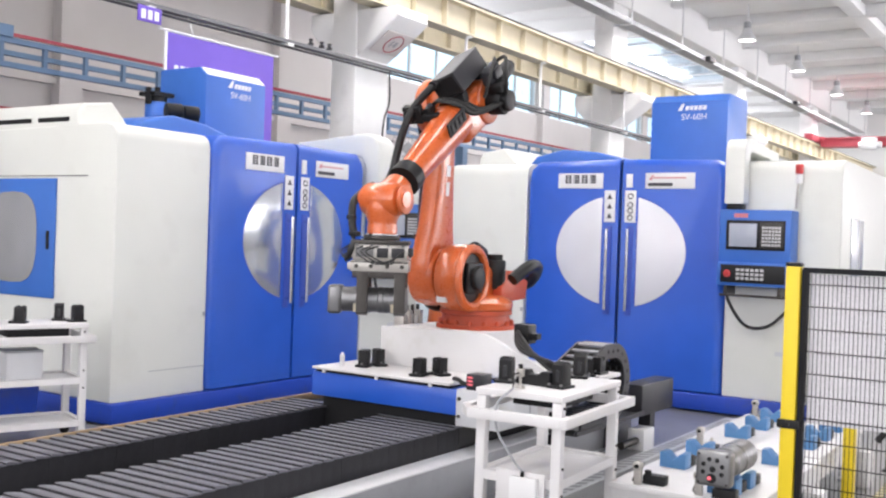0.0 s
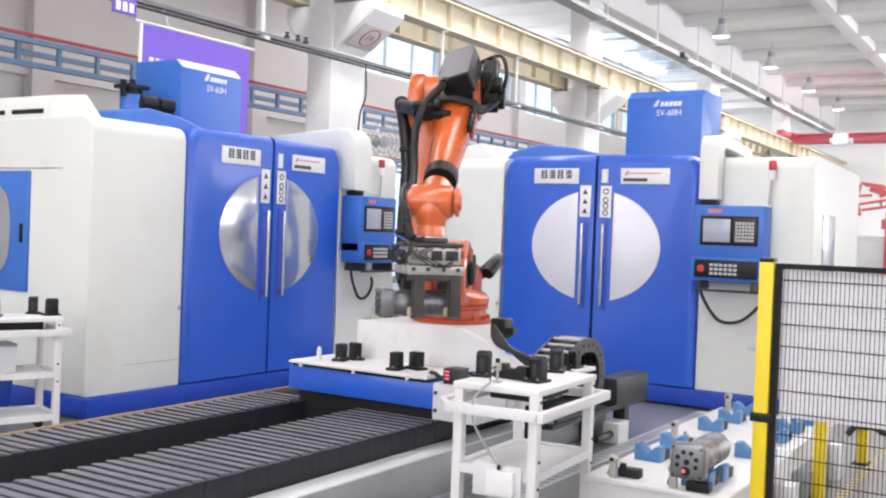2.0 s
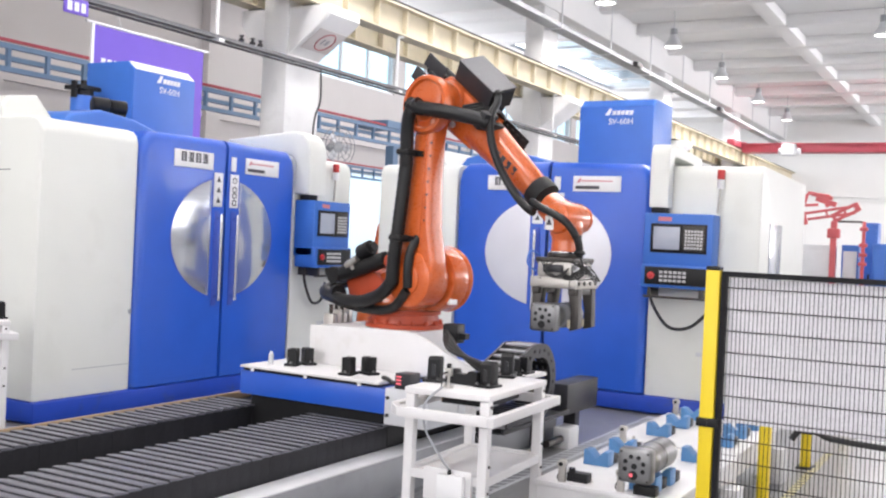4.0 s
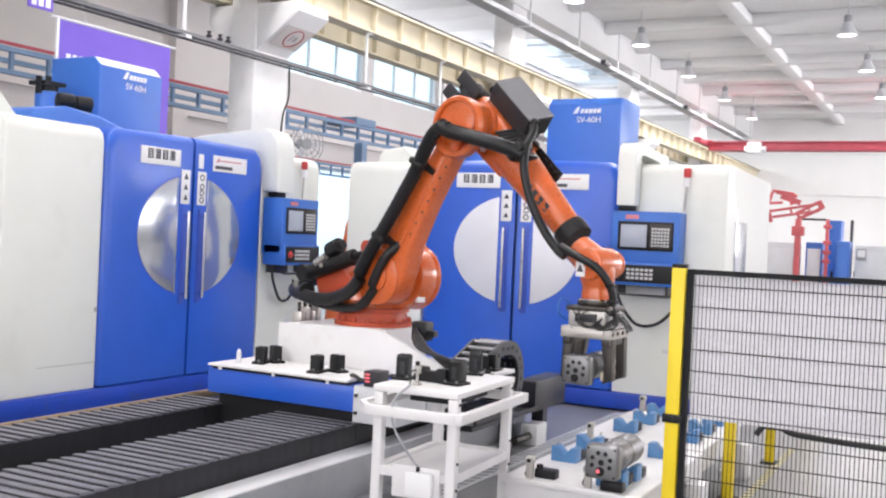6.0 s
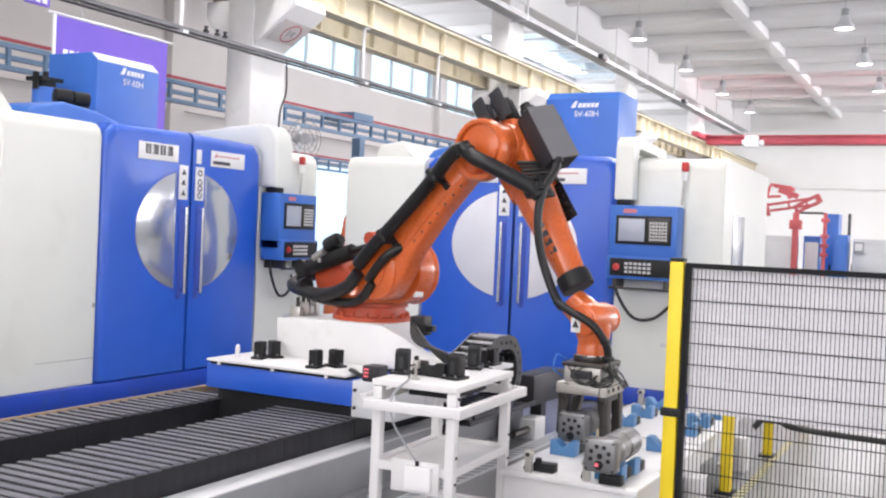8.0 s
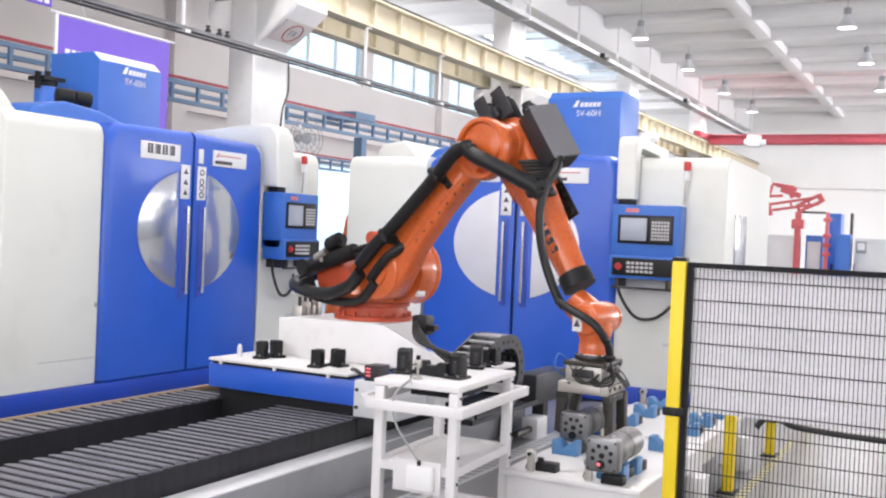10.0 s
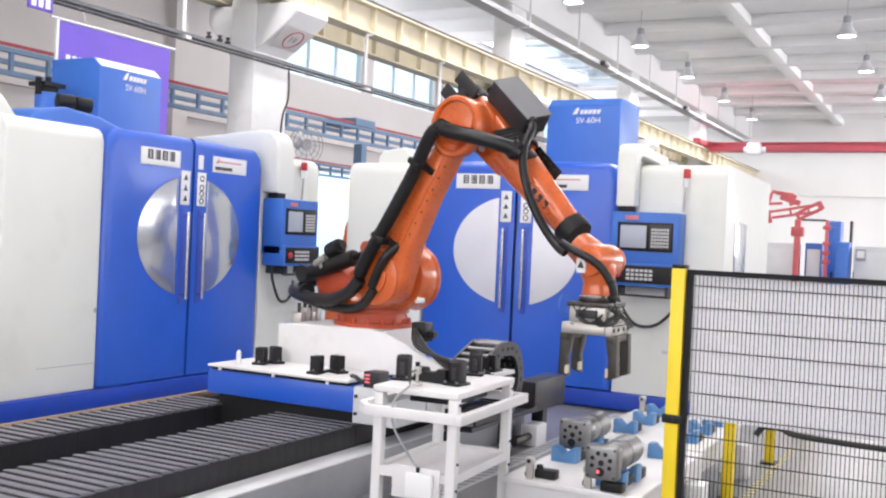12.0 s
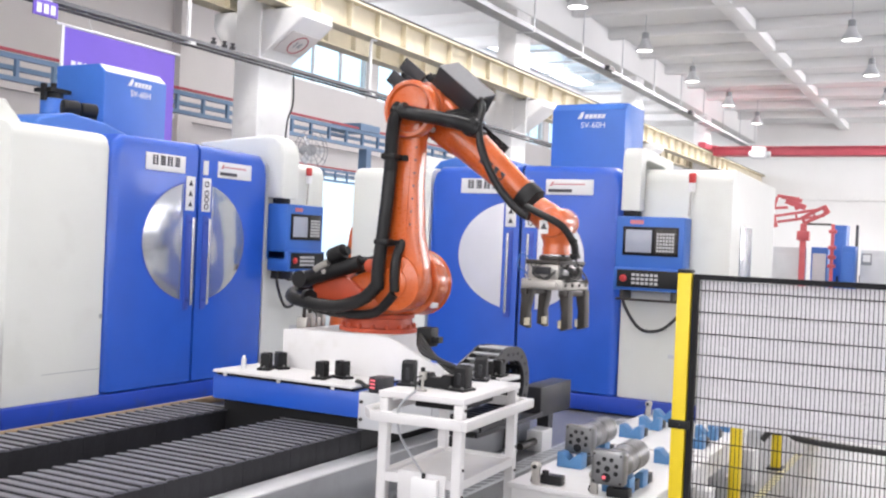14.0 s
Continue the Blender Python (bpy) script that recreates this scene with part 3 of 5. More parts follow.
    part("lifting_eye", ring(0.035, 0.01, pose(-0.22, 0.9, 2.56, 90), 18), STEEL, mc)
    # motors and pipework on the roof
    if pumps:
        part("motor_jacket", cyl((-0.45, 1.45, 2.62), (-0.45, 1.45, 2.93), 0.125, n=18, bevel=0.01), BLUE2, mc)
        part("coolant_motor", join(cyl((-0.45, 1.45, 2.6), (-0.45, 1.45, 3.02), 0.10, n=18, bevel=0.02), span(-0.58, -0.32, 1.34, 1.58, 2.99, 3.03), span(-0.60, -0.57, 1.40, 1.46, 2.9, 3.07), cyl((-0.45, 1.45, 3.02), (-0.45, 1.45, 3.09), 0.03, n=10)), BLACK, mc)
        for k in range(2):
            part("pump_head", join(cyl((-0.80 + 0.22 * k, 0.92, 2.79), (-0.65 + 0.22 * k, 0.86, 2.79), 0.075, n=18, bevel=0.015), span(-0.78 + 0.22 * k, -0.66 + 0.22 * k, 0.84, 0.98, 2.6, 2.72)), BLACK, mc)
    else:
        part("coolant_motor", join(cyl((0.98, 1.0, 2.46), (0.98, 1.0, 2.74), 0.07, n=16, bevel=0.01), span(0.86, 1.1, 0.9, 1.1, 2.44, 2.52, 0.01)), BLACK, mc)
        part("hose", tube([(1.0, 1.0, 2.7), (1.12, 0.95, 2.72), (1.2, 0.8, 2.6), (1.25, 0.6, 2.5)], 0.02, 10), CABLE, mc)
    part("roof_hump", prism([(-1.5, 2.46), (-1.35, 2.62), (-1.0, 2.70), (-0.6, 2.66), (-0.3, 2.58), (-0.2, 2.46)], 0.55, 1.5, None, 0.03, 3), BLUE2, mc)
    # raised cream roof hood with dark slots
    hood = part("roof_hood", prism([(-2.1, 2.46), (-2.1, 2.60), (-2.04, 2.68), (-1.75, 2.72), (-1.5, 2.46)], 0.5, 2.1, None, 0.03, 3), CREAM, mc)
    part("hood_slot", join(span(-2.104, -2.06, 0.62, 1.05, 2.52, 2.56), span(-2.104, -2.06, 1.15, 1.95, 2.52, 2.56)), BLACK, hood)
    # window in the outer end
    sw = part("end_window", span(-2.165, -2.138, 0.70, 1.85, 1.0, 2.03, 0.01), BLUE2, mc, "blue framed service window")
    part("pane", prism([(0.93 + 0.36 * math.copysign(abs(math.cos(t)) ** 0.6, math.cos(t)), 1.515 + 0.4 * math.copysign(abs(math.sin(t)) ** 0.7, math.sin(t))) for t in [2 * math.pi * k / 28 for k in range(28)]], 2.166, 2.172, pose(0, 0.36, 0, 0, 0, 90)), SILVERED, sw)
    part("latch", span(-2.18, -2.164, 0.76, 0.79, 1.42, 1.58, 0.004), BLACK, sw)
    part("end_seam", join(span(-2.146, -2.138, 0.3, 2.1, 2.05, 2.056)), INK, mc)
    part("side_scuff", span(-1.16, -1.125, -0.0672, -0.06, 0.86, 0.90, 0.002), GREY, mc)
    part("cabinet_sticker", span(1.62, 1.80, -0.0675, -0.06, 0.62, 0.66, 0.001), LIGHTGREY, mc)
    part("front_seam", span(-1.75, -1.12, -0.068, -0.06, 0.415, 0.420), GREY, mc)
    part("glass_panel", span(2.181, 2.19, 0.35, 0.9, 1.0, 1.95, 0.002), SCREEN, mc)
    # pendant arm and operator panel
    if pumps:
        neck = prism([(-0.27, 2.06), (-0.27, 2.52), (-0.24, 2.63), (-0.16, 2.71), (-0.04, 2.74), (0.9, 2.66), (0.9, 2.47), (0.0, 2.47), (-0.06, 2.4), (-0.06, 2.06)], -1.42, -1.115, q, 0.03, 3)
    else:
        neck = prism([(-0.26, 2.06), (-0.26, 2.57), (-0.235, 2.64), (-0.18, 2.68), (-0.10, 2.69), (0.9, 2.64), (0.9, 2.47), (0.62, 2.47), (0.58, 2.55), (-0.02, 2.57), (-0.085, 2.55), (-0.10, 2.50), (-0.10, 2.06)], -1.33, -1.14, q, 0.012)
    arm = part("panel_arm", neck, CREAM, mc, "cream swan-neck arm")
    part("arm_lining", span(1.145, 1.17, -0.095, 0.575, 2.475, 2.56), CREAM, arm)
    part("collar", span(1.16, 1.31, -0.245, -0.115, 2.002, 2.06, 0.01), BLACK, arm)
    pn = part("operator_panel", join(span(1.13, 1.80, -0.34, -0.08, 1.40, 2.0, 0.012), span(1.13, 1.80, -0.38, -0.10, 1.28, 1.50, 0.012)), BLUE2, mc, "blue operator panel with a screen")
    part("screen_frame", span(1.20, 1.75, -0.352, -0.338, 1.62, 1.90, 0.006), BLACK, pn)
    part("screen", span(1.23, 1.49, -0.358, -0.35, 1.65, 1.87, 0.003), SCREEN, pn)
    part("keypad", span(1.52, 1.73, -0.358, -0.35, 1.64, 1.88, 0.003), DARKSTEEL, pn)
    part("key_block", join(*[span(1.54 + 0.03 * i, 1.562 + 0.03 * i, -0.363, -0.357, 1.66 + 0.032 * j, 1.683 + 0.032 * j) for i in range(6) for j in range(6)]), KEYCAP, pn)
    part("switch_plate", span(1.17, 1.77, -0.392, -0.378, 1.31, 1.48, 0.004), BLACK, pn)
    part("stop_button", join(cyl((1.235, -0.392, 1.395), (1.235, -0.415, 1.395), 0.026, n=18, bevel=0.006), cyl((1.235, -0.38, 1.395), (1.235, -0.396, 1.395), 0.036, n=18)), RED, pn)
    part("switches", join(*[span(1.32 + 0.045 * i, 1.352 + 0.045 * i, -0.398, -0.39, 1.34 + 0.04 * j, 1.365 + 0.04 * j) for i in range(6) for j in range(3)]), KEYCAP, pn)
    part("badge", span(1.27, 1.40, -0.345, -0.338, 1.925, 1.965), REDINK, pn)
    part("shelf_bar", join(cyl((1.16, -0.36, 1.19), (1.78, -0.36, 1.19), 0.012, n=8), span(1.2, 1.23, -0.37, -0.1, 1.19, 1.28), span(1.7, 1.73, -0.37, -0.1, 1.19, 1.28)), DARKSTEEL, pn)
    part("panel_cable", tube([(1.18, -0.2, 1.28), (1.2, -0.2, 1.12), (1.36, -0.18, 0.90), (1.56, -0.15, 0.9), (1.72, -0.1, 1.05), (1.8, 0.06, 1.2)], 0.016, 8), CABLE, mc)
    bl = part("beacon", cyl((1.78, -0.12, 2.02), (1.8, -0.12, 2.34), 0.012, n=8), ALU, mc)
    part("red_lens", cyl((1.80, -0.12, 2.35), (1.80, -0.12, 2.44), 0.036, n=16, bevel=0.008), RED, bl, "red signal lens")
    part("white_lens", cyl((1.80, -0.12, 2.26), (1.80, -0.12, 2.345), 0.034, n=16), LABEL, bl)
    part("vent_grille", join(*[span(2.182, 2.188, 1.2, 1.7, 0.6 + 0.05 * k, 0.625 + 0.05 * k) for k in range(8)]), GREY, mc)
    return mc


machine("blue and cream machining centre beside the robot track", pose(7.58, 6.85, 0), True, SILVERED)
machine("blue and cream machining centre across the end of the track", pose(9.9, 4.28, 0, 0, 0, -90), False, PALE_GLASS)


# ---- the robot track ----
TRX0, TRX1 = -3.0, 7.95
tk = thing("robot_track", "long low steel robot track with side beams", "track")
part("side_beam", join(span(TRX0, TRX1, 3.30, 3.42, 0.0, 0.29, 0.01), span(TRX0, TRX1, 3.24, 3.30, 0.0, 0.03)), GREY, tk, "grey painted side beam")
part("beam_lip", span(TRX0, TRX1, 3.25, 3.42, 0.291, 0.302, 0.002), LIGHTGREY, tk, "pale top lip")
part("side_beam", span(TRX0, TRX1, 4.94, 5.05, 0.0, 0.40, 0.01), GREY, tk)
part("edge_strip", span(TRX0, TRX1, 4.93, 4.965, 0.401, 0.452, 0.004), OCHRE, tk)
part("bed", span(TRX0, TRX1, 3.43, 4.93, 0.0, 0.10), BELLOWS2, tk)
for y in (3.62, 4.75):
    part("guide_rail", span(TRX0, TRX1, y - 0.03, y + 0.03, 0.102, 0.2), DARKSTEEL, tk)


def bellows(label, x0, x1, y0, y1, ztop, pitch=0.085):
    """Pleated cover: a sawtooth of overlapping leaves on a dark skirt, with shade painted on the steps."""
    b = thing("bellows_cover", label, "bellows", "track covers")
    n = int((x1 - x0) / pitch)
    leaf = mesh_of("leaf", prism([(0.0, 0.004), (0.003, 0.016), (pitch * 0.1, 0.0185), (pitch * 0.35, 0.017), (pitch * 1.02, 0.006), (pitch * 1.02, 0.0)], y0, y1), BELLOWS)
    # leaf steps facing -x are coloured dark, for the shadow gap at each pleat
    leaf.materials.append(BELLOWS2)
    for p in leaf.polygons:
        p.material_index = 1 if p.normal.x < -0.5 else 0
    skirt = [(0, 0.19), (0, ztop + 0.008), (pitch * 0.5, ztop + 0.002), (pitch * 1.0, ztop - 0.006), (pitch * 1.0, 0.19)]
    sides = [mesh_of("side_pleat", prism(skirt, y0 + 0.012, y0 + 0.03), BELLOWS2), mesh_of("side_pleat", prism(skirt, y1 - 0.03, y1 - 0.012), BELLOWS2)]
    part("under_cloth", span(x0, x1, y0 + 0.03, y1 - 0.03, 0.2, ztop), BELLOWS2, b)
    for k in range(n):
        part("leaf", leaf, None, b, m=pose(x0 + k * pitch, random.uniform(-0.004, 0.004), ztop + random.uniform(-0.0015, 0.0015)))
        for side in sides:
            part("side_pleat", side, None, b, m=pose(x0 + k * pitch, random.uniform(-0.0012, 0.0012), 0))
    return b


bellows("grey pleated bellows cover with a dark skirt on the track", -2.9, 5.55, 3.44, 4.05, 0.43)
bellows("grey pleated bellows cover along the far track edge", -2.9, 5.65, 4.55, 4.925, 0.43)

# carriage that carries the robot
cg = thing("robot_carriage", "blue and white robot carriage on the track", "carriage")
part("frame", span(5.42, 7.3, 3.40, 4.62, 0.52, 0.685, 0.008), BLUE, cg, "bright blue carriage frame")
part("skirt", join(span(5.5, 7.25, 3.45, 4.58, 0.3, 0.515), span(5.6, 7.2, 3.5, 4.5, 0.202, 0.3)), BLACK, cg)
part("end_box", join(span(5.36, 5.75, 3.08, 3.395, 0.47, 0.70, 0.008), span(5.8, 6.4, 3.1, 3.395, 0.5, 0.66, 0.008)), LIGHTGREY, cg, "light grey end box")
for z in (0.53, 0.64):
    part("bolt", cyl((5.36, 3.37, z), (5.35, 3.37, z), 0.012, n=8), DARKSTEEL, cg)
part("deck_plate", span(5.39, 6.9, 3.46, 4.60, 0.705, 0.722, 0.004), WHITE, cg, "white deck plate")
# black filler stands in for the shadow between deck plate and frame
part("gap_pad", span(5.41, 6.88, 3.48, 4.58, 0.6865, 0.7035), BLACK, cg)
for y in (3.62, 4.05, 4.5):
    part("spacer", cyl((5.402, y, 0.684), (5.402, y, 0.706), 0.012, n=10), LABEL, cg)
SIDEWAYS = Matrix(((0, 1, 0, 0), (-1, 0, 0, 0), (0, 0, 1, 0), (0, 0, 0, 1)))
part("pedestal", prism([(-4.37, 0.722), (-4.37, 0.985), (-3.62, 0.985), (-3.62, 0.722)], 5.90, 6.72, SIDEWAYS, 0.012), WHITE, cg, "white steel pedestal")
part("gusset", prism([(-4.37, 0.722), (-4.37, 0.99), (-3.62, 1.012), (-3.50, 1.0), (-3.40, 0.962), (-2.84, 0.722)], 5.86, 5.90, SIDEWAYS, 0.008), WHITE, cg, "white sloped front plate")
part("side_shelf", span(6.25, 6.8, 2.92, 3.3, 0.69, 0.718, 0.004), WHITE, cg)
part("cable_box", join(span(5.95, 6.07, 3.22, 3.33, 0.95, 1.08, 0.01), span(5.98, 6.04, 3.17, 3.22, 0.98, 1.02)), BLACK, cg)
for k in range(4):
    part("cable", tube([(6.0, 3.34, 1.05 - 0.02 * k), (5.86 - 0.01 * k, 3.2, 0.98 - 0.02 * k), (5.82, 3.05 - 0.03 * k, 0.86), (5.9 + 0.04 * k, 2.9, 0.76), (6.2, 2.82, 0.74)], 0.014, 8), CABLE, cg)
part("cable", tube([(5.5, 3.5, 0.74), (5.42, 3.42, 0.75), (5.40, 3.35, 0.73), (5.5, 3.25, 0.72)], 0.014, 8), CABLE, cg)
vt = thing("valve_tower", "small metal valve block on the carriage deck", "valve block", m=pose(6.3, 4.44, 0.985 - 0.263))
part("stand", span(-0.05, 0.05, -0.05, 0.05, 0, 0.2, 0.004), ALU, vt)
part("valve", join(*[span(-0.12 + 0.07 * k, -0.07 + 0.07 * k, -0.04, 0.05, 0.2, 0.33 + 0.03 * (k % 2), 0.006) for k in range(4)]), ALU, vt)
for k in range(4):
    part("fitting", cyl((-0.095 + 0.07 * k, 0, 0.33), (-0.095 + 0.07 * k, 0, 0.4), 0.014, n=8), DARKSTEEL, vt)


def jaw_block(m, tall=0.118, label="black clamping block with a notched top"):
    j = thing("clamp_block", label, "clamp", "clamp blocks", m)
    part("foot", span(-0.07, 0.07, -0.045, 0.045, 0, 0.018, 0.003), BLACK, j)
    part("upright", prism([(-0.045, 0.018), (-0.045, tall), (-0.012, tall), (0.0, tall - 0.03), (0.03, tall), (0.045, tall - 0.01), (0.045, 0.018)], -0.032, 0.032, None, 0.004), BLACK, j)
    for x in (-0.056, 0.058):
        part("screw", cyl((x, 0, 0.018), (x, 0, 0.03), 0.009, n=8), STEEL, j)
    return j


jb = jaw_block(pose(5.63, 4.33, 0.722, 0, 0, 20))
for x, y, a in ((5.75, 4.30, 60), (5.54, 3.80, 10), (5.66, 3.72, 70), (6.45, 3.02, 40), (6.6, 3.0, 0)):
    copy_thing(jb, pose(x, y, 0.722 if y > 3.4 else 0.718, 0, 0, a))
bt2 = thing("small_cylinder", "small clear plastic bottle on the deck", "bottle", m=pose(5.56, 4.47, 0.722))
part("body", cyl((0, 0, 0), (0, 0, 0.075), 0.018, n=14, bevel=0.004), LIGHTGREY, bt2)
part("cap", cyl((0, 0, 0.075), (0, 0, 0.09), 0.011, n=12), LABEL, bt2)

# drag chain beside the carriage
dc = thing("drag_chain", "black plastic cable drag chain with open rungs", "cable chain", m=pose(0, 0, 0))
CX, CZ, CR = 6.98, 0.615, 0.235
chain_y = 3.17
way = [(6.45 + 0.10 * k, 0.705 + 0.036 * k, -20) for k in range(5)]
way += [(CX + CR * math.cos(radians(a)), CZ + CR * math.sin(radians(a)), 90 - a) for a in range(100, -95, -21)]
way += [(CX - 0.09 * k, CZ - CR, 180) for k in range(1, 7)]


def chain_band(y0, y1):
    """A smooth strip that follows the bend of the chain."""
    path = smooth_path([(cx, 0, cz) for cx, cz, tilt in way], 4)
    bm = bmesh.new()
    rows = []
    for i, p in enumerate(path):
        d = (path[min(i + 1, len(path) - 1)] - path[max(i - 1, 0)]).normalized()
        up = Vector((-d.z, 0, d.x)) * 0.052
        rows.append([bm.verts.new((q.x, y, q.z)) for q, y in ((p + up, y0), (p + up, y1), (p - up, y1), (p - up, y0))])
    for a, b in zip(rows, rows[1:]):
        for k in range(4):
            bm.faces.new((a[k], a[(k + 1) % 4], b[(k + 1) % 4], b[k]))
    bm.faces.new(rows[0])
    bm.faces.new(rows[-1][::-1])
    bmesh.ops.recalc_face_normals(bm, faces=bm.faces)
    return bm


for y in (-0.125, 0.107):
    part("side_band", chain_band(chain_y + y, chain_y + y + 0.018), CHARCOAL, dc)
rung = mesh_of("rung", span(-0.016, 0.016, -0.106, 0.106, 0.036, 0.05, 0.003), GREY)
inner_rung = mesh_of("rung", span(-0.016, 0.016, -0.106, 0.106, -0.05, -0.036, 0.003), BLACK)
pin = mesh_of("pin", cyl((0, -0.127, 0), (0, -0.131, 0), 0.014, n=10), BLACK)
for cx, cz, tilt in way:
    m = pose(cx, chain_y, cz, 0, tilt, 0)
    part("rung", rung, None, dc, m=m)
    part("rung", inner_rung, None, dc, m=m)
    part("pin", pin, None, dc, m=m)
for k in (-0.07, -0.02, 0.035, 0.08):
    part("cable", tube([(cx, chain_y + k, cz) for cx, cz, tilt in way], 0.022, 8, 2), CABLE, dc)
part("chain_trough", join(span(6.35, 7.55, 3.03, 3.05, 0.303, 0.335), span(6.35, 7.55, 3.05, 3.30, 0.303, 0.312), span(6.4, 6.46, 3.2, 3.298, 0.0, 0.303), span(7.4, 7.46, 3.2, 3.298, 0.0, 0.303)), CHARCOAL, dc)
tg = thing("chain_end_bracket", "black chain anchor bracket at the track end", "bracket", m=pose(0, 0, 0))
part("plate", span(7.62, 8.3, 3.08, 3.26, 0.27, 0.52, 0.01), CHARCOAL, tg)
part("foot", span(7.9, 8.0, 3.12, 3.22, 0.0, 0.27), CHARCOAL, tg)
fk = thing("end_stop_block", "small white end stop block on the floor", "block", m=pose(7.72, 3.12, 0))
part("block", span(-0.11, 0.11, -0.07, 0.07, 0.0, 0.17, 0.01), LABEL, fk)
part("rod", cyl((-0.4, 0, 0.08), (-0.11, 0, 0.08), 0.03, n=12), DARKSTEEL, fk)

# ---- the robot ----
BX, BY, BZ = 6.422, 3.92, 0.985
A1, Z2, L1, L2, SIDE = 0.298, 0.374, 1.258, 1.314, 0.19
robot = thing("industrial_robot", "orange six-axis industrial robot with black hoses", "robot", m=pose(BX, BY, BZ))
base = part("base", lathe([(0.29, 0), (0.29, 0.03), (0.26, 0.035), (0.245, 0.10), (0.265, 0.105), (0.265, 0.135), (0.2, 0.14)], 40), ORANGE2, robot, "red-orange cast base ring")
bolt_mesh = mesh_of("bolt", cyl((0, 0, 0.03), (0, 0, 0.062), 0.015, n=8), ORANGE2)
for k in range(16):
    part("bolt", bolt_mesh, None, base, m=pose(0.268 * math.cos(2 * math.pi * k / 16), 0.268 * math.sin(2 * math.pi * k / 16), 0))
# swivel column; forward is x, the robot's right is -y
swivel = part("swivel_column", join(
    lathe([(0.262, 0.14), (0.27, 0.16), (0.27, 0.19), (0.24, 0.22), (0.2, 0.24)], 36),
    prism([(-0.30, 0.18), (-0.34, 0.30), (-0.2, 0.40), (0.02, 0.48), (0.2, 0.56), (0.40, 0.54), (0.47, 0.40), (0.44, 0.24), (0.3, 0.16)], -0.06, 0.085, None, 0.03),
    cyl((A1, -0.07, Z2), (A1, 0.10, Z2), 0.235, n=40, bevel=0.025)), ORANGE, robot, "orange swivel column")
part("rear_casting", prism([(-0.52, 0.2), (-0.56, 0.34), (-0.3, 0.42), (-0.1, 0.3), (-0.1, 0.18)], -0.1, 0.16, None, 0.02), ORANGE2, swivel)
am = part("axis_motor", join(cyl((A1, 0.095, Z2), (A1, 0.112, Z2), 0.178, n=32, bevel=0.006), span(A1 - 0.12, A1 + 0.11, 0.11, 0.15, Z2 - 0.11, Z2 + 0.11, 0.03), cyl((A1, 0.14, Z2), (A1, 0.19, Z2), 0.085, n=24, bevel=0.02)), BLACK, swivel, "black motor")
part("housing_ring", ring(0.207, 0.034, pose(A1, 0.115, Z2, 90), 44), ORANGE, swivel)
part("swivel_motor", join(cyl((-0.16, 0.06, 0.28), (-0.16, 0.06, 0.50), 0.085, n=20, bevel=0.015), cyl((-0.16, 0.06, 0.50), (-0.16, 0.06, 0.54), 0.06, n=16)), BLACK, swivel)
part("counterbalance", join(cyl((-0.56, -0.14, 0.36), (-0.08, -0.14, 0.50), 0.06, n=20, bevel=0.012), cyl((-0.10, -0.14, 0.495), (0.16, -0.14, 0.57), 0.026, n=12), cyl((-0.6, -0.2, 0.35), (-0.6, -0.08, 0.35), 0.065, n=20)), BLACK, swivel, "black counterbalance cylinder")
part("fitting", join(cyl((-0.35, -0.15, 0.53), (-0.22, -0.16, 0.58), 0.06, n=16, bevel=0.012), cyl((-0.21, -0.16, 0.58), (-0.19, -0.161, 0.587), 0.035, n=14)), BLACK, swivel)
part("silver_fitting", join(cyl((-0.46, -0.18, 0.43), (-0.34, -0.19, 0.49), 0.03, n=12), cyl((-0.36, -0.215, 0.42), (-0.36, -0.225, 0.42), 0.018, n=10)), ALU, swivel)
part("hose", tube([(-0.10, 0.24, 0.36), (-0.26, 0.30, 0.46), (-0.48, 0.26, 0.44), (-0.66, 0.10, 0.32), (-0.66, -0.2, 0.23), (-0.45, -0.30, 0.19), (-0.15, -0.34, 0.18), (0.08, -0.35, 0.25), (0.20, -0.355, 0.36)], 0.046, 14, 8, 0.06), HOSE, swivel, "thick black corrugated hose")
part("hose", tube([(-0.5, -0.25, 0.17), (-0.2, -0.27, 0.13), (0.14, -0.30, 0.15), (0.32, -0.325, 0.30)], 0.034, 12, 8, 0.06), HOSE, swivel)
part("clamp", join(cyl((-0.46, -0.275, 0.225), (-0.42, -0.29, 0.222), 0.062, n=16)), BLACK, swivel)
part("stop_plate", span(0.46, 0.49, -0.06, 0.02, 0.2, 0.25, 0.006), LABEL, swivel)
# link arm: runs along its own z on the right side
link = part("link_arm", join(
    prism([(-0.20, -0.05), (-0.205, 0.10), (-0.14, 0.34), (-0.105, 0.7), (-0.09, L1 - 0.2), (-0.10, L1 - 0.02), (-0.06, L1 + 0.09), (0.03, L1 + 0.12), (0.11, L1 + 0.05), (0.105, L1 - 0.12), (0.092, L1 - 0.25), (0.10, 0.7), (0.14, 0.36), (0.20, 0.16), (0.215, 0.0), (0.13, -0.17), (0, -0.215), (-0.13, -0.16)],
          -SIDE - 0.095, -SIDE + 0.065, None, 0.035, 3),
    cyl((0, -SIDE - 0.115, 0), (0, -SIDE + 0.1, 0), 0.205, n=36, bevel=0.025),
    cyl((0, -SIDE - 0.115, L1), (0, -SIDE + 0.1, L1), 0.155, n=32, bevel=0.025)), ORANGE, robot, "long orange link arm")
part("rib", prism([(-0.06, 0.3), (-0.045, L1 - 0.25), (0.045, L1 - 0.25), (0.06, 0.3)], -SIDE - 0.101, -SIDE - 0.085, None, 0.006), ORANGE, link)
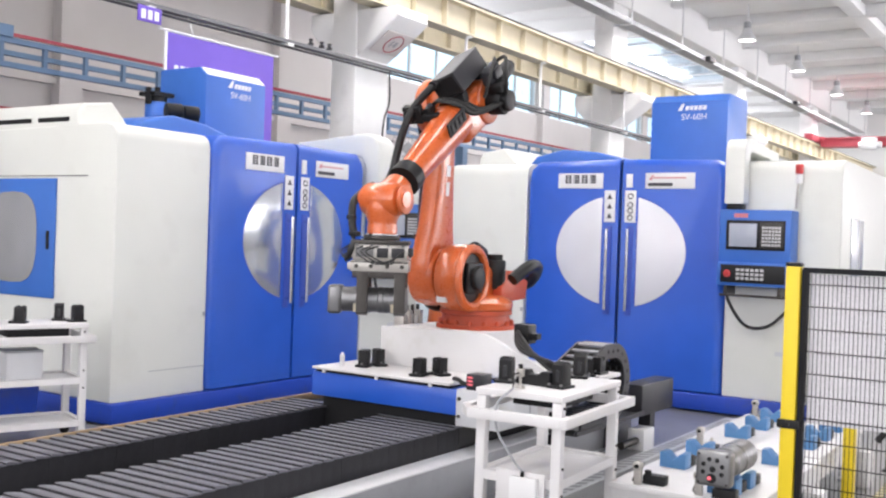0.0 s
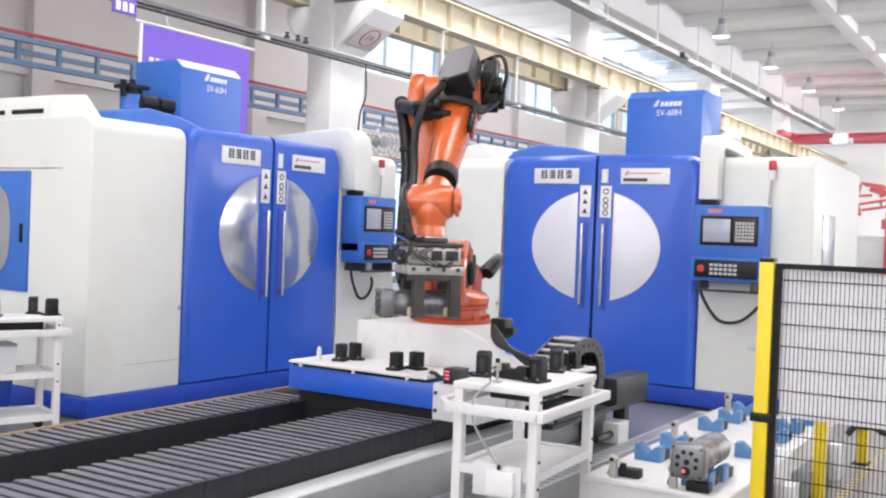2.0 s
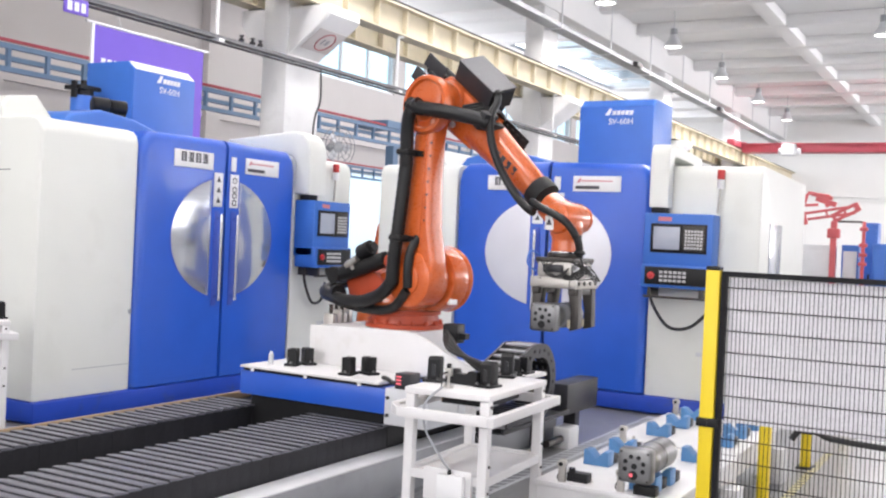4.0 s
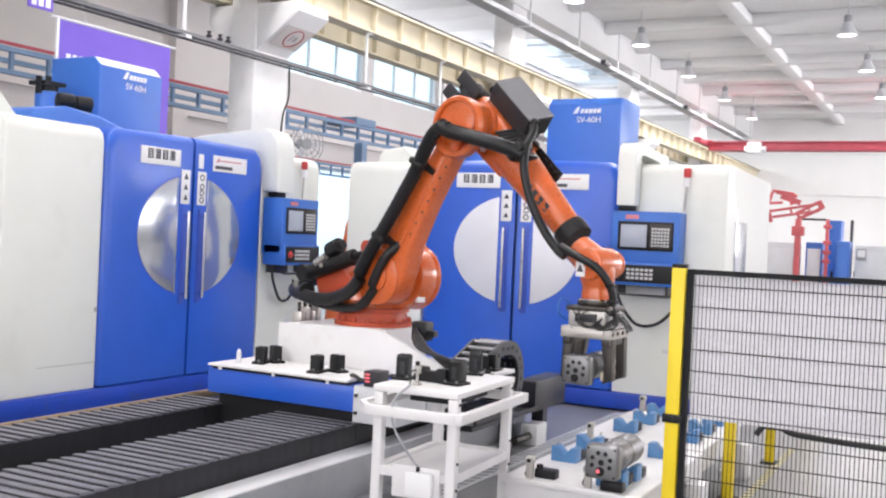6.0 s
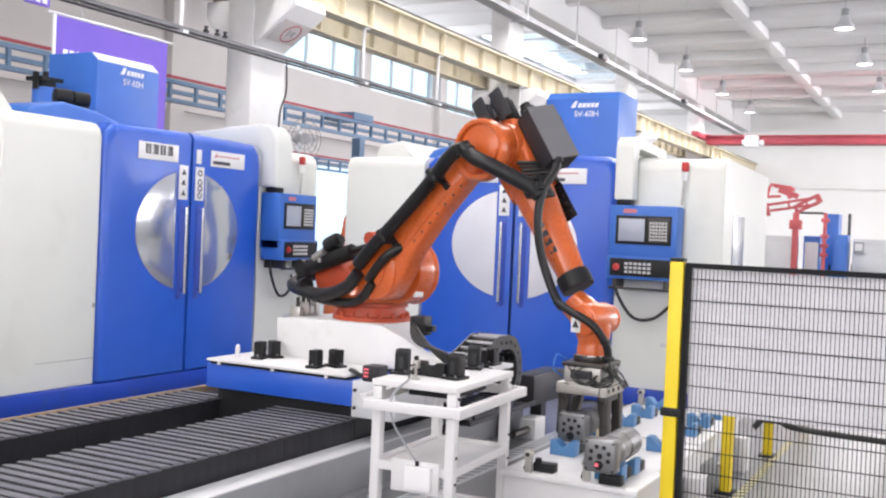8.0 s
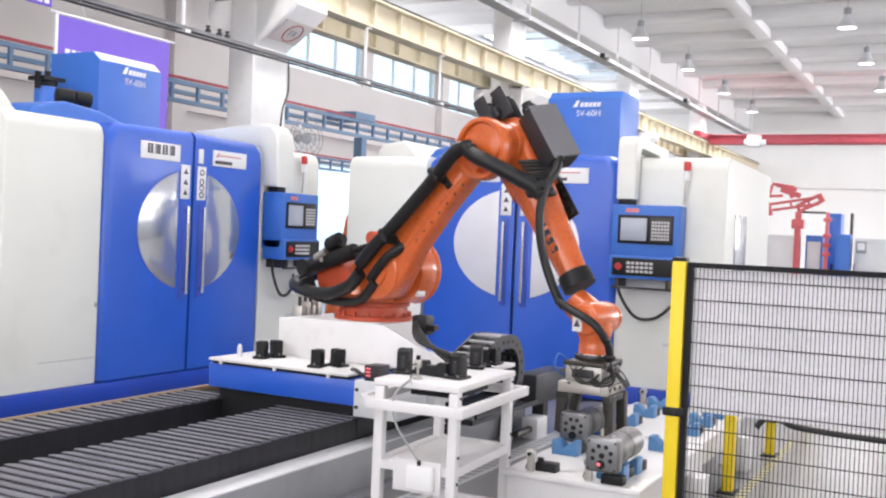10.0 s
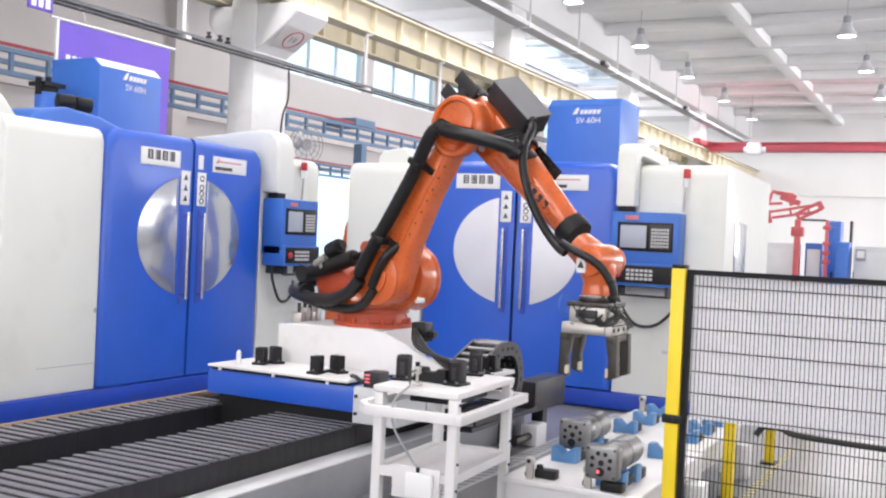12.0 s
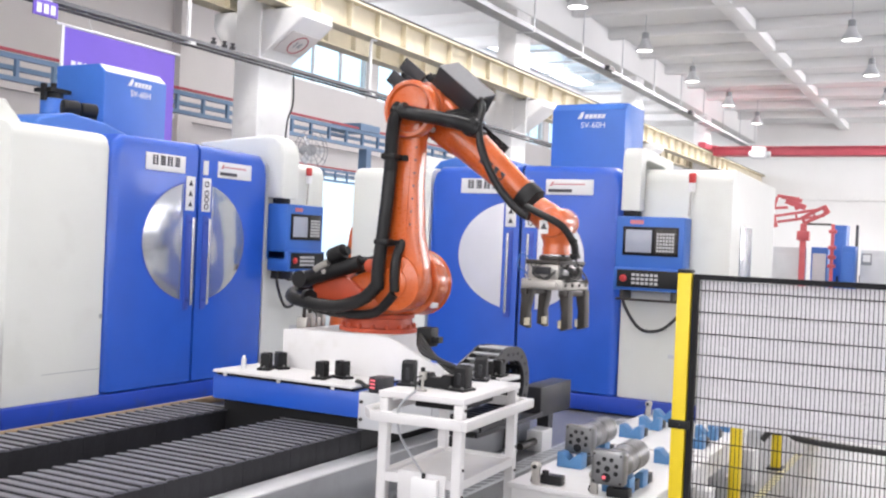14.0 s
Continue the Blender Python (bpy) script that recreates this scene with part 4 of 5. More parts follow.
for k in range(7):
    part("bolt", cyl((0.085, -SIDE - 0.098, 0.42 + 0.09 * k), (0.085, -SIDE - 0.090, 0.42 + 0.09 * k), 0.008, n=8), DARKSTEEL, link)
part("model_bar", join(span(-0.025, 0.03, -SIDE + 0.064, -SIDE + 0.068, 0.72, 0.80), span(-0.02, 0.025, -SIDE + 0.064, -SIDE + 0.068, 0.58, 0.68)), LABEL, link, "faded white model bars")
part("hub_cap", cyl((0, -SIDE - 0.118, 0), (0, -SIDE - 0.128, 0), 0.11, n=28, bevel=0.004), ORANGE, link)
part("spring_pin", cyl((-0.22, -SIDE - 0.1, 0.1), (-0.22, -SIDE + 0.1, 0.1), 0.05, n=18, bevel=0.01), ORANGE2, link)
part("hose", tube([(-0.10, -0.355, -0.05), (-0.10, -0.36, 0.12), (-0.085, -0.36, 0.34), (-0.078, -0.355, 0.55), (-0.075, -0.35, 0.78), (-0.072, -0.355, L1 - 0.45), (-0.07, -0.365, L1 - 0.33), (-0.064, -0.38, L1 - 0.22), (-0.046, -0.395, L1 - 0.13), (-0.012, -0.40, L1 - 0.07), (0.05, -0.40, L1 - 0.04)], 0.046, 14, 9, 0.06), HOSE, link, "thick black corrugated hose")
part("hose", tube([(0.03, -0.33, -0.06), (0.02, -0.335, 0.08), (0.02, -0.32, 0.2), (0.03, -0.26, 0.3)], 0.034, 12, 8, 0.06), HOSE, link)
for z in (0.28, 0.88):
    part("hose_clamp", join(boxm((-0.075, -0.35, z), (0.12, 0.12, 0.05), 0.02), span(-0.09, 0.03, -0.315, -0.28, z - 0.02, z + 0.02)), BLACK, link)
# forearm: runs along its own x
forearm = part("forearm", join(
    cyl((0, -0.10, 0), (0, 0.18, 0), 0.165, n=32, bevel=0.025),
    prism([(-0.18, 0.07), (-0.13, 0.155), (0.1, 0.16), (0.36, 0.14), (0.36, -0.13), (0.1, -0.15), (-0.14, -0.13), (-0.18, -0.06)], -0.07, 0.16, None, 0.04, 3),
    cyl((0.30, 0.03, 0.01), (1.02, 0.02, 0.0), 0.142, 0.088, n=32)), ORANGE, robot, "tapered orange forearm")
part("elbow_ring", lathe([(0.10, -0.05), (0.192, -0.05), (0.205, -0.03), (0.205, 0.035), (0.195, 0.05), (0.172, 0.05), (0.163, 0.035), (0.158, -0.03), (0.10, -0.03)], 44, pose(0.03, -0.275, -0.02, 90)), ORANGE, forearm)
part("elbow_cap", join(cyl((0.03, -0.24, -0.02), (0.03, -0.256, -0.02), 0.152, n=32, bevel=0.004), *[cyl((0.075 * math.cos(k * 1.0472), -0.266, 0.075 * math.sin(k * 1.0472)), (0.075 * math.cos(k * 1.0472), -0.275, 0.075 * math.sin(k * 1.0472)), 0.011, n=8) for k in range(6)]), ORANGE2, forearm)
part("collar", lathe([(0.085, -0.05), (0.108, -0.05), (0.112, 0.0), (0.108, 0.05), (0.085, 0.05)], 28, pose(1.02, 0.02, 0, 0, 90, 0)), BLACK, forearm, "black ribbed collar")
for k, (y, z) in enumerate(((-0.02, 0.08), (0.10, 0.08), (0.04, -0.04))):
    part("wrist_motor", join(cyl((-0.17, y, z), (-0.31 - 0.02 * k, y, z), 0.052, n=18, bevel=0.012), cyl((-0.31 - 0.02 * k, y, z), (-0.335 - 0.02 * k, y, z), 0.036, n=14)), BLACK, forearm)
part("axis_motor", join(cyl((0, 0.18, 0), (0, 0.30, 0), 0.10, n=20, bevel=0.015), cyl((0, 0.30, 0), (0, 0.345, 0), 0.075, n=18, bevel=0.01), span(-0.07, 0.07, 0.2, 0.33, 0.08, 0.15, 0.02)), BLACK, forearm)
part("motor_bracket", join(boxm((-0.24, -0.10, 0.15), (0.22, 0.02, 0.10), 0.015), boxm((-0.26, -0.15, 0.03), (0.18, 0.02, 0.10), 0.015), boxm((-0.2, -0.11, 0.09), (0.08, 0.06, 0.05), 0.01)), CHARCOAL, forearm)
BOX = pose(0.10, 0.05, 0.268, 20, 0, 0)
ub = part("upper_box", boxm((0, 0, 0), (0.40, 0.215, 0.155), 0.008, 2, BOX), CHARCOAL, forearm, "dark grey sheet metal box")
part("box_back", boxm((0.203, 0, 0), (0.006, 0.19, 0.13), 0.002, 1, BOX), BLACK, ub)
part("box_lid", boxm((0, 0, 0.079), (0.405, 0.22, 0.006), 0.002, 1, BOX), DARKGREY, ub)
for x in (-0.17, 0.0, 0.17):
    part("lid_screw", cyl((x, -0.085, 0.08), (x, -0.085, 0.086), 0.007, n=8), STEEL, ub, m=BOX)
part("box_foot", join(span(-0.06, 0.0, -0.03, 0.15, 0.17, 0.21), span(0.22, 0.29, -0.03, 0.15, 0.12, 0.21)), BLACK, ub)
part("hose", tube([(-0.02, -0.40, -0.06), (0.03, -0.40, -0.052), (0.09, -0.395, -0.025), (0.16, -0.37, 0.015), (0.25, -0.32, 0.065), (0.34, -0.27, 0.11), (0.42, -0.215, 0.145), (0.49, -0.18, 0.16)], 0.048, 14, 8, 0.06), HOSE, forearm)
part("hose_clamp", join(boxm((0.45, -0.17, 0.155), (0.06, 0.14, 0.13), 0.012), boxm((0.45, -0.06, 0.13), (0.05, 0.16, 0.05), 0.008), boxm((0.38, -0.08, 0.15), (0.10, 0.05, 0.06), 0.01)), BLACK, forearm)
part("hose_gland", join(cyl((0.30, -0.03, 0.30), (0.335, -0.035, 0.30), 0.036, n=14)), BLACK, forearm)
part("hose", tube([(0.31, -0.03, 0.30), (0.38, -0.08, 0.27), (0.46, -0.16, 0.20), (0.58, -0.20, 0.11), (0.72, -0.20, 0.03), (0.86, -0.18, -0.03), (1.0, -0.17, -0.06), (1.12, -0.18, -0.06), (1.18, -0.185, -0.045)], 0.027, 12, 8, 0.05), HOSE, forearm, "thin black corrugated hose")
part("chain_bracket", join(boxm((0.48, 0.165, 0.10), (0.26, 0.012, 0.10), 0.004), *[boxm((0.39 + 0.06 * k, 0.16, 0.10), (0.03, 0.04, 0.06), 0.004) for k in range(4)]), BLACK, forearm)
for k in range(5):
    part("wire_loop", tube([(0.20 + 0.03 * k, -0.15, 0.10), (0.24 + 0.03 * k, -0.02, 0.175 + 0.006 * k), (0.27 + 0.02 * k, 0.12, 0.16), (0.22 + 0.02 * k, 0.21, 0.06), (0.08, 0.26 + 0.012 * k, 0.02)], 0.010 if k % 2 else 0.013, 8), CABLE, forearm)
part("wire_loop", tube([(-0.2, 0.12, 0.16), (-0.14, 0.30, 0.27), (0.0, 0.36, 0.22), (0.02, 0.33, 0.06)], 0.014, 8), CABLE, forearm)
part("wire_loop", tube([(-0.16, 0.2, 0.22), (-0.05, 0.27, 0.30), (0.08, 0.27, 0.22), (0.14, 0.22, 0.1)], 0.012, 8), CABLE, forearm)
part("terminal_block", join(span(-0.12, 0.06, 0.19, 0.26, 0.14, 0.25, 0.01), span(-0.08, 0.02, 0.26, 0.29, 0.17, 0.24, 0.006)), CHARCOAL, forearm)
part("brand_bars", join(*[boxm((0.62 + 0.06 * k, -0.084 + 0.0045 * k, 0.012), (0.036, 0.02, 0.055), 0, 1) for k in range(4)]), INK, forearm)
part("wrist_motor", join(cyl((-0.04, 0.24, 0.13), (-0.27, 0.24, 0.13), 0.055, n=18, bevel=0.012), cyl((-0.27, 0.24, 0.13), (-0.30, 0.24, 0.13), 0.038, n=14), span(-0.12, -0.03, 0.14, 0.2, 0.09, 0.16, 0.01)), BLACK, forearm)
part("diamond_sticker", boxm((0, 0, 0), (0.06, 0.004, 0.06), 0, 1, pose(0.55, 0.142, 0.02, 0, 45, 0)), LABEL, forearm)
part("grease_cap", cyl((0.16, -0.085, -0.07), (0.16, -0.10, -0.07), 0.022, n=12), LABEL, forearm)
# wrist: its z stays upright
wrist = part("wrist", join(
    cyl((0, -0.13, 0.02), (0, 0.14, 0.02), 0.104, n=32, bevel=0.03),
    lathe([(0.02, 0.1), (0.095, 0.05), (0.108, -0.02), (0.106, -0.08), (0.094, -0.11), (0.09, -0.135), (0.094, -0.15), (0.094, -0.20), (0.08, -0.21)], 32)), ORANGE, robot, "rounded orange wrist")
part("side_cap", join(cyl((0.03, -0.120, 0.03), (0.03, -0.142, 0.03), 0.05, n=28, bevel=0.006)), ORANGE, wrist)
part("side_cap", join(cyl((0, 0.15, 0.02), (0, 0.175, 0.02), 0.09, n=28, bevel=0.008), cyl((0.02, 0.175, 0.02), (0.02, 0.19, 0.02), 0.05, n=20)), ORANGE, wrist)
part("joint", join(cyl((-0.16, 0.01, 0.11), (0.0, 0.01, 0.0), 0.095, 0.112, n=28)), ORANGE, wrist)
wl = part("warning_sticker", span(-0.075, -0.01, -0.138, -0.1315, -0.06, 0.03), LABEL, wrist, "white warning sticker with a triangle")
part("triangle", prism([(-0.067, -0.03), (-0.0425, 0.015), (-0.018, -0.03)], -0.1405, -0.1375), INK, wl)
part("hose", tube([(-0.16, -0.185, 0.12), (-0.06, -0.19, 0.075), (0.09, -0.16, 0.0), (0.16, -0.12, -0.1), (0.175, -0.1, -0.17), (0.165, -0.09, -0.22)], 0.024, 12, 8, 0.05), HOSE, wrist)
part("hose_end", join(boxm((0.17, -0.09, -0.2), (0.06, 0.06, 0.03), 0.01)), BLACK, wrist)
for k in range(4):
    part("loose_cable", tube([(0.17, -0.09, -0.21), (0.19 + 0.01 * k, -0.08 - 0.01 * k, -0.29 - 0.015 * k), (0.13, -0.14 - 0.01 * k, -0.34 - 0.01 * k), (0.03, -0.15, -0.30)], 0.006, 8), CABLE, wrist)
part("hose_clip", join(boxm((0.165, -0.12, -0.1), (0.05, 0.05, 0.03), 0.008)), BLACK, wrist)
# gripper: x along the workpiece, z upright, from the same point as the wrist
gripper = part("gripper", join(cyl((0, 0, -0.235), (0, 0, -0.205), 0.115, n=32, bevel=0.004), span(-0.18, 0.18, -0.13, 0.13, -0.262, -0.236, 0.004)), DARKSTEEL, robot, "steel two-jaw gripper")
part("flange_ring", cyl((0, 0, -0.206), (0, 0, -0.196), 0.105, n=32), CHROME, gripper)
part("valve_body", join(span(-0.17, 0.17, -0.115, 0.115, -0.36, -0.262, 0.006), span(-0.19, -0.17, -0.06, 0.06, -0.345, -0.28, 0.004)), ALU, gripper)
part("jaw_rail", join(span(-0.18, 0.18, -0.16, 0.16, -0.43, -0.362, 0.006), span(-0.2, -0.18, -0.12, 0.12, -0.42, -0.375, 0.004)), ALU, gripper, "light metal jaw rail")
for k in range(3):
    part("air_line", tube([(-0.10 + 0.05 * k, -0.10, -0.27), (-0.14 + 0.03 * k, -0.2, -0.31), (-0.02 + 0.04 * k, -0.22, -0.38), (0.1, -0.18, -0.34), (0.15, -0.12, -0.3)], 0.0045, 8), CABLE, gripper)
    part("air_line", tube([(-0.17, 0.1 - 0.06 * k, -0.25), (-0.225 - 0.015 * k, 0.03, -0.31), (-0.215, -0.06 + 0.02 * k, -0.36), (-0.17, -0.1, -0.30)], 0.004, 8), CABLE, gripper)
part("blue_line", tube([(-0.12, 0.12, -0.23), (-0.19, 0.16, -0.20), (-0.21, 0.17, -0.28), (-0.14, 0.14, -0.33)], 0.006, 8), BLUE2, gripper)
part("fitting", join(cyl((-0.155, 0.09, -0.38), (-0.18, 0.09, -0.38), 0.016, n=10), cyl((-0.155, -0.02, -0.39), (-0.175, -0.02, -0.39), 0.01, n=10)), BLACK, gripper)
for s in (-1, 1):
    for x0, x1 in ((-0.15, -0.04), (-0.02, 0.05), (0.07, 0.15)):
        part("valve_cover", boxm(((x0 + x1) / 2, s * 0.119, -0.312), (x1 - x0, 0.014, 0.06), 0.003), CHARCOAL if x0 > -0.1 else STEEL, gripper)
    for x in (-0.14, -0.05, 0.05, 0.14):
        part("rail_bolt", cyl((x, s * 0.159, -0.396), (x, s * 0.166, -0.396), 0.013, n=10), DARKSTEEL, gripper)
        part("air_fitting", cyl((x, s * 0.10, -0.262), (x, s * 0.135, -0.268), 0.009, n=8), STEEL, gripper)
    part("rail_groove", span(-0.178, 0.178, min(s * 0.158, s * 0.162), max(s * 0.158, s * 0.162), -0.374, -0.366), BLACK, gripper)
    part("end_cover", boxm((s * 0.186, 0, -0.305), (0.03, 0.13, 0.05), 0.003), CHARCOAL, gripper)
jaws = []
for s in (-1, 1):
    jaw = part("jaw", join(*[prism([(s * 0.158, -0.43), (s * 0.165, -0.68), (s * 0.105, -0.70), (s * 0.108, -0.62), (s * 0.112, -0.58), (s * 0.098, -0.52), (s * 0.085, -0.43)], x - 0.035, x + 0.035, pose(0, 0, 0, 0, 0, 90), 0.004) for x in (-0.13, 0.10)],
                           span(-0.165, 0.165, s * 0.10, s * 0.15, -0.47, -0.43, 0.004)), DARKSTEEL, robot, "dark steel gripper jaw with two fingers")
    for x in (-0.13, 0.10):
        part("pad", span(x - 0.025, x + 0.025, s * 0.101, s * 0.113, -0.68, -0.63), BEIGE, jaw)
    jaws.append((jaw, s))


# ---- workpieces ----
def workpiece(label, m):
    """A machined cylinder along x with a square bored flange towards -x; origin in the middle of its axis."""
    w = thing("cylinder_block", label, "cylinder block", "workpieces", m)
    k_ = 0.82
    part("barrel", lathe([(0.085, -0.17), (0.094, -0.165), (0.094, -0.1), (0.098, -0.095), (0.098, -0.04), (0.094, -0.035), (0.094, 0.06), (0.1, 0.065)] + [p for k in range(5) for p in ((0.1, 0.07 + 0.032 * k), (0.1, 0.092 + 0.032 * k), (0.095, 0.094 + 0.032 * k), (0.095, 0.1 + 0.032 * k))] + [(0.098, 0.235), (0.085, 0.245)], 40, pose(0, 0, 0, 0, 90, 0) @ Matrix.Diagonal((k_, k_, 1, 1))), STEEL, w, "turned grey steel barrel")
    fl = part("flange", boxm((-0.205, 0, 0), (0.085, 0.215 * k_, 0.215 * k_), 0.018, 3), STEEL, w, "square steel flange")
    holes = [(0, 0.0, 0.014)] + [(0.062 * math.cos(a), 0.062 * math.sin(a), 0.0105) for a in [radians(25 + 45 * k) for k in range(8)] if not 240 < math.degrees(a) < 300]
    for y, z, r in holes + [(0.005, -0.056, 0.022)]:
        part("bore", cyl((-0.247, y * k_, z * k_), (-0.2505, y * k_, z * k_), r * 1.1, n=16), BLACK, fl)
    for sy, sz in ((-1, -1), (-1, 1), (1, -1), (1, 1)):
        part("corner_screw", cyl((-0.247, sy * 0.07, sz * 0.07), (-0.2495, sy * 0.07, sz * 0.07), 0.007, n=10), DARKSTEEL, fl)
    return w


TZ = 0.375
AXZ = TZ + 0.158
PX, PY = 5.98, 2.06
carried_block = workpiece("grey steel cylinder block held in the gripper", pose(PX, PY, AXZ))
rest_block = workpiece("grey steel cylinder block lying on blue v-blocks", pose(5.20, 1.625, AXZ + 0.01))
lz = thing("laser_spot", "red pointer light on a steel flange", "light spot", m=pose(4.949, 1.64, AXZ - 0.036))
part("spot", lathe([(0.011, -0.001), (0.009, 0.0012), (0.003, 0.0015)], 18, pose(0, 0, 0, 0, -90, 0)), REDGLOW, lz)

# ---- loading table ----
def loading_table(x0, x1, y0, y1, label):
    tb = thing("loading_table", label, "table", "loading tables")
    part("tabletop", span(x0, x1, y0, y1, TZ - 0.03, TZ, 0.006), WHITE, tb)
    part("apron", join(span(x0 + 0.02, x1 - 0.02, y0 + 0.02, y0 + 0.06, TZ - 0.16, TZ - 0.03), span(x0 + 0.02, x1 - 0.02, y1 - 0.06, y1 - 0.02, TZ - 0.16, TZ - 0.03),
                       span(x0 + 0.02, x0 + 0.06, y0 + 0.06, y1 - 0.06, TZ - 0.16, TZ - 0.03), span(x1 - 0.06, x1 - 0.02, y0 + 0.06, y1 - 0.06, TZ - 0.16, TZ - 0.03)), WHITE, tb)
    for x in (x0 + 0.07, x1 - 0.07):
        for y in (y0 + 0.06, y1 - 0.06):
            part("leg", span(x - 0.04, x + 0.04, y - 0.04, y + 0.04, 0.012, TZ - 0.16, 0.004), WHITE, tb)
            part("foot_plate", span(x - 0.08, x + 0.08, y - 0.08, y + 0.08, 0, 0.012), WHITE, tb)
    for y in (y0 + 0.12, y1 - 0.12):
        part("lifting_eye", join(ring(0.026, 0.006, pose(x1 - 0.08, y, TZ + 0.028, 90, 0, 30), 18), cyl((x1 - 0.08, y, TZ), (x1 - 0.08, y, TZ + 0.008), 0.014, n=10)), ALU, tb)
    return tb


loading_table(5.03, 6.42, 1.44, 2.21, "low white steel loading table holding cylinder blocks")
loading_table(6.47, 7.80, 1.46, 2.30, "low white steel loading table beside the machine")


def v_block(m):
    v = thing("v_block", "blue painted steel v-block with a black clamp", "v-block", "v-blocks", m)
    part("block", prism([(-0.075, 0), (-0.075, 0.085), (-0.045, 0.085), (0, 0.042), (0.045, 0.085), (0.075, 0.085), (0.075, 0)], -0.05, 0.05, pose(0, 0, 0, 0, 0, 90), 0.003), VBLOCK, v)
    part("stop", span(0.052, 0.14, -0.075, -0.015, 0, 0.055, 0.004), BLACK, v)
    part("screw", cyl((0.1, -0.045, 0.055), (0.1, -0.045, 0.065), 0.012, n=8), STEEL, v)
    return v


vb = v_block(pose(5.62, 2.06, TZ, 0, 0, 0))
for x, y in ((6.04, 2.06), (5.20, 1.64), (5.41, 1.63), (6.78, 2.06), (7.2, 2.05), (7.6, 2.06), (6.1, 1.62), (6.72, 1.62), (7.1, 1.62), (7.5, 1.62)):
    copy_thing(vb, pose(x, y, TZ))
for x, y, a in ((5.07, 2.06, 0), (5.07, 1.73, 0), (7.72, 2.22, 0), (6.3, 2.15, 0)):
    s = thing("sensor_post", "small steel sensor post with a black cable", "sensor", "sensor posts", pose(x, y, TZ))
    part("post", join(span(-0.012, 0.012, -0.02, 0.02, 0, 0.10, 0.003), cyl((-0.02, 0, 0.1), (0.02, 0, 0.1), 0.026, n=14, bevel=0.004)), ALU, s)
    part("sensor", cyl((-0.03, 0, 0.1), (0.06, 0, 0.1), 0.011, n=10), BLACK, s)
    part("cable", tube([(0.05, 0, 0.1), (0.07, 0.03, 0.06), (0.03, 0.04, 0.012), (0.0, 0.0, 0.01)], 0.004, 6), CABLE, s)
for x, y in ((5.14, 1.99), (5.09, 1.60)):
    b = thing("clamp_stop", "black steel clamping stop bolted to the table", "clamp", "clamping stops", pose(x, y, TZ))
    part("body", span(-0.035, 0.035, -0.06, 0.06, 0, 0.05, 0.006), BLACK, b)
    part("knob", cyl((-0.03, 0.03, 0.05), (-0.03, 0.03, 0.075), 0.018, n=12), BLACK, b)


# ---- inspection carts ----
def cart(label, m):
    """Origin on the floor in the middle; long side along x."""
    c = thing("inspection_cart", label, "cart", "carts", m)
    part("top_plate", span(-0.39, 0.39, -0.235, 0.235, 0.868, 0.90, 0.004), WHITE, c)
    part("guard_rail", join(span(-0.50, 0.43, -0.305, -0.27, 0.765, 0.815, 0.004), span(-0.40, 0.43, 0.27, 0.305, 0.765, 0.815, 0.004), span(-0.50, -0.465, -0.27, 0.215, 0.765, 0.815, 0.004), span(0.395, 0.43, -0.27, 0.27, 0.765, 0.815, 0.004),
                            boxm((0, 0, 0), (0.125, 0.034, 0.05), 0.004, 1, pose(-0.441, 0.247, 0.79, 0, 0, 40)), *[span(x - 0.02, x + 0.02, min(y, y * 1.29), max(y, y * 1.29), 0.775, 0.80) for x in (-0.34, 0.34) for y in (-0.225, 0.225)]), WHITE, c)
    for x in (-0.36, 0.36):
        for y in (-0.205, 0.205):
            part("leg", span(x - 0.025, x + 0.025, y - 0.025, y + 0.025, 0.05, 0.865, 0.004), WHITE, c)
            part("caster", join(cyl((x, y - 0.015, 0.035), (x, y + 0.015, 0.035), 0.035, n=16, bevel=0.004)), BLACK, c)
    for z in (0.15, 0.47):
        part("shelf", join(span(-0.335, 0.335, -0.18, 0.18, z, z + 0.012), span(-0.335, 0.335, -0.228, -0.19, z - 0.02, z + 0.025), span(-0.335, 0.335, 0.19, 0.228, z - 0.02, z + 0.025), span(-0.383, -0.345, -0.18, 0.18, z - 0.02, z + 0.025), span(0.345, 0.383, -0.18, 0.18, z - 0.02, z + 0.025)), WHITE, c)
    part("back_plate", span(-0.402, -0.395, -0.16, 0.10, 0.36, 0.52, 0.002), WHITE, c)
    jbx = part("junction_box", span(-0.44, -0.403, -0.13, 0.01, 0.38, 0.50, 0.006), LABEL, c)
    part("cable_gland", cyl((-0.42, -0.05, 0.50), (-0.42, -0.05, 0.525), 0.01, n=8), BLACK, jbx)
    part("cable", tube([(-0.42, -0.05, 0.52), (-0.45, 0.0, 0.60), (-0.485, 0.06, 0.72), (-0.48, 0.07, 0.84), (-0.40, 0.02, 0.92)], 0.006, 8), GREY, c)
    part("drawer", span(-0.16, 0.28, -0.12, 0.14, 0.80, 0.862, 0.004), BLACK, c)
    for x in (-0.36, 0.36):
        for z in (0.42, 0.55, 0.84):
            part("bolt", cyl((x, -0.229, z), (x, -0.237, z), 0.008, n=8), DARKSTEEL, c)
    return c


C1 = pose(4.755, 2.425, 0, 0, 0, 3)
cart("white steel inspection cart carrying black fixtures", C1)
C2 = pose(4.64, 6.755, 0, 0, 0, -20)
cart("white steel cart beside the cream machine end", C2)


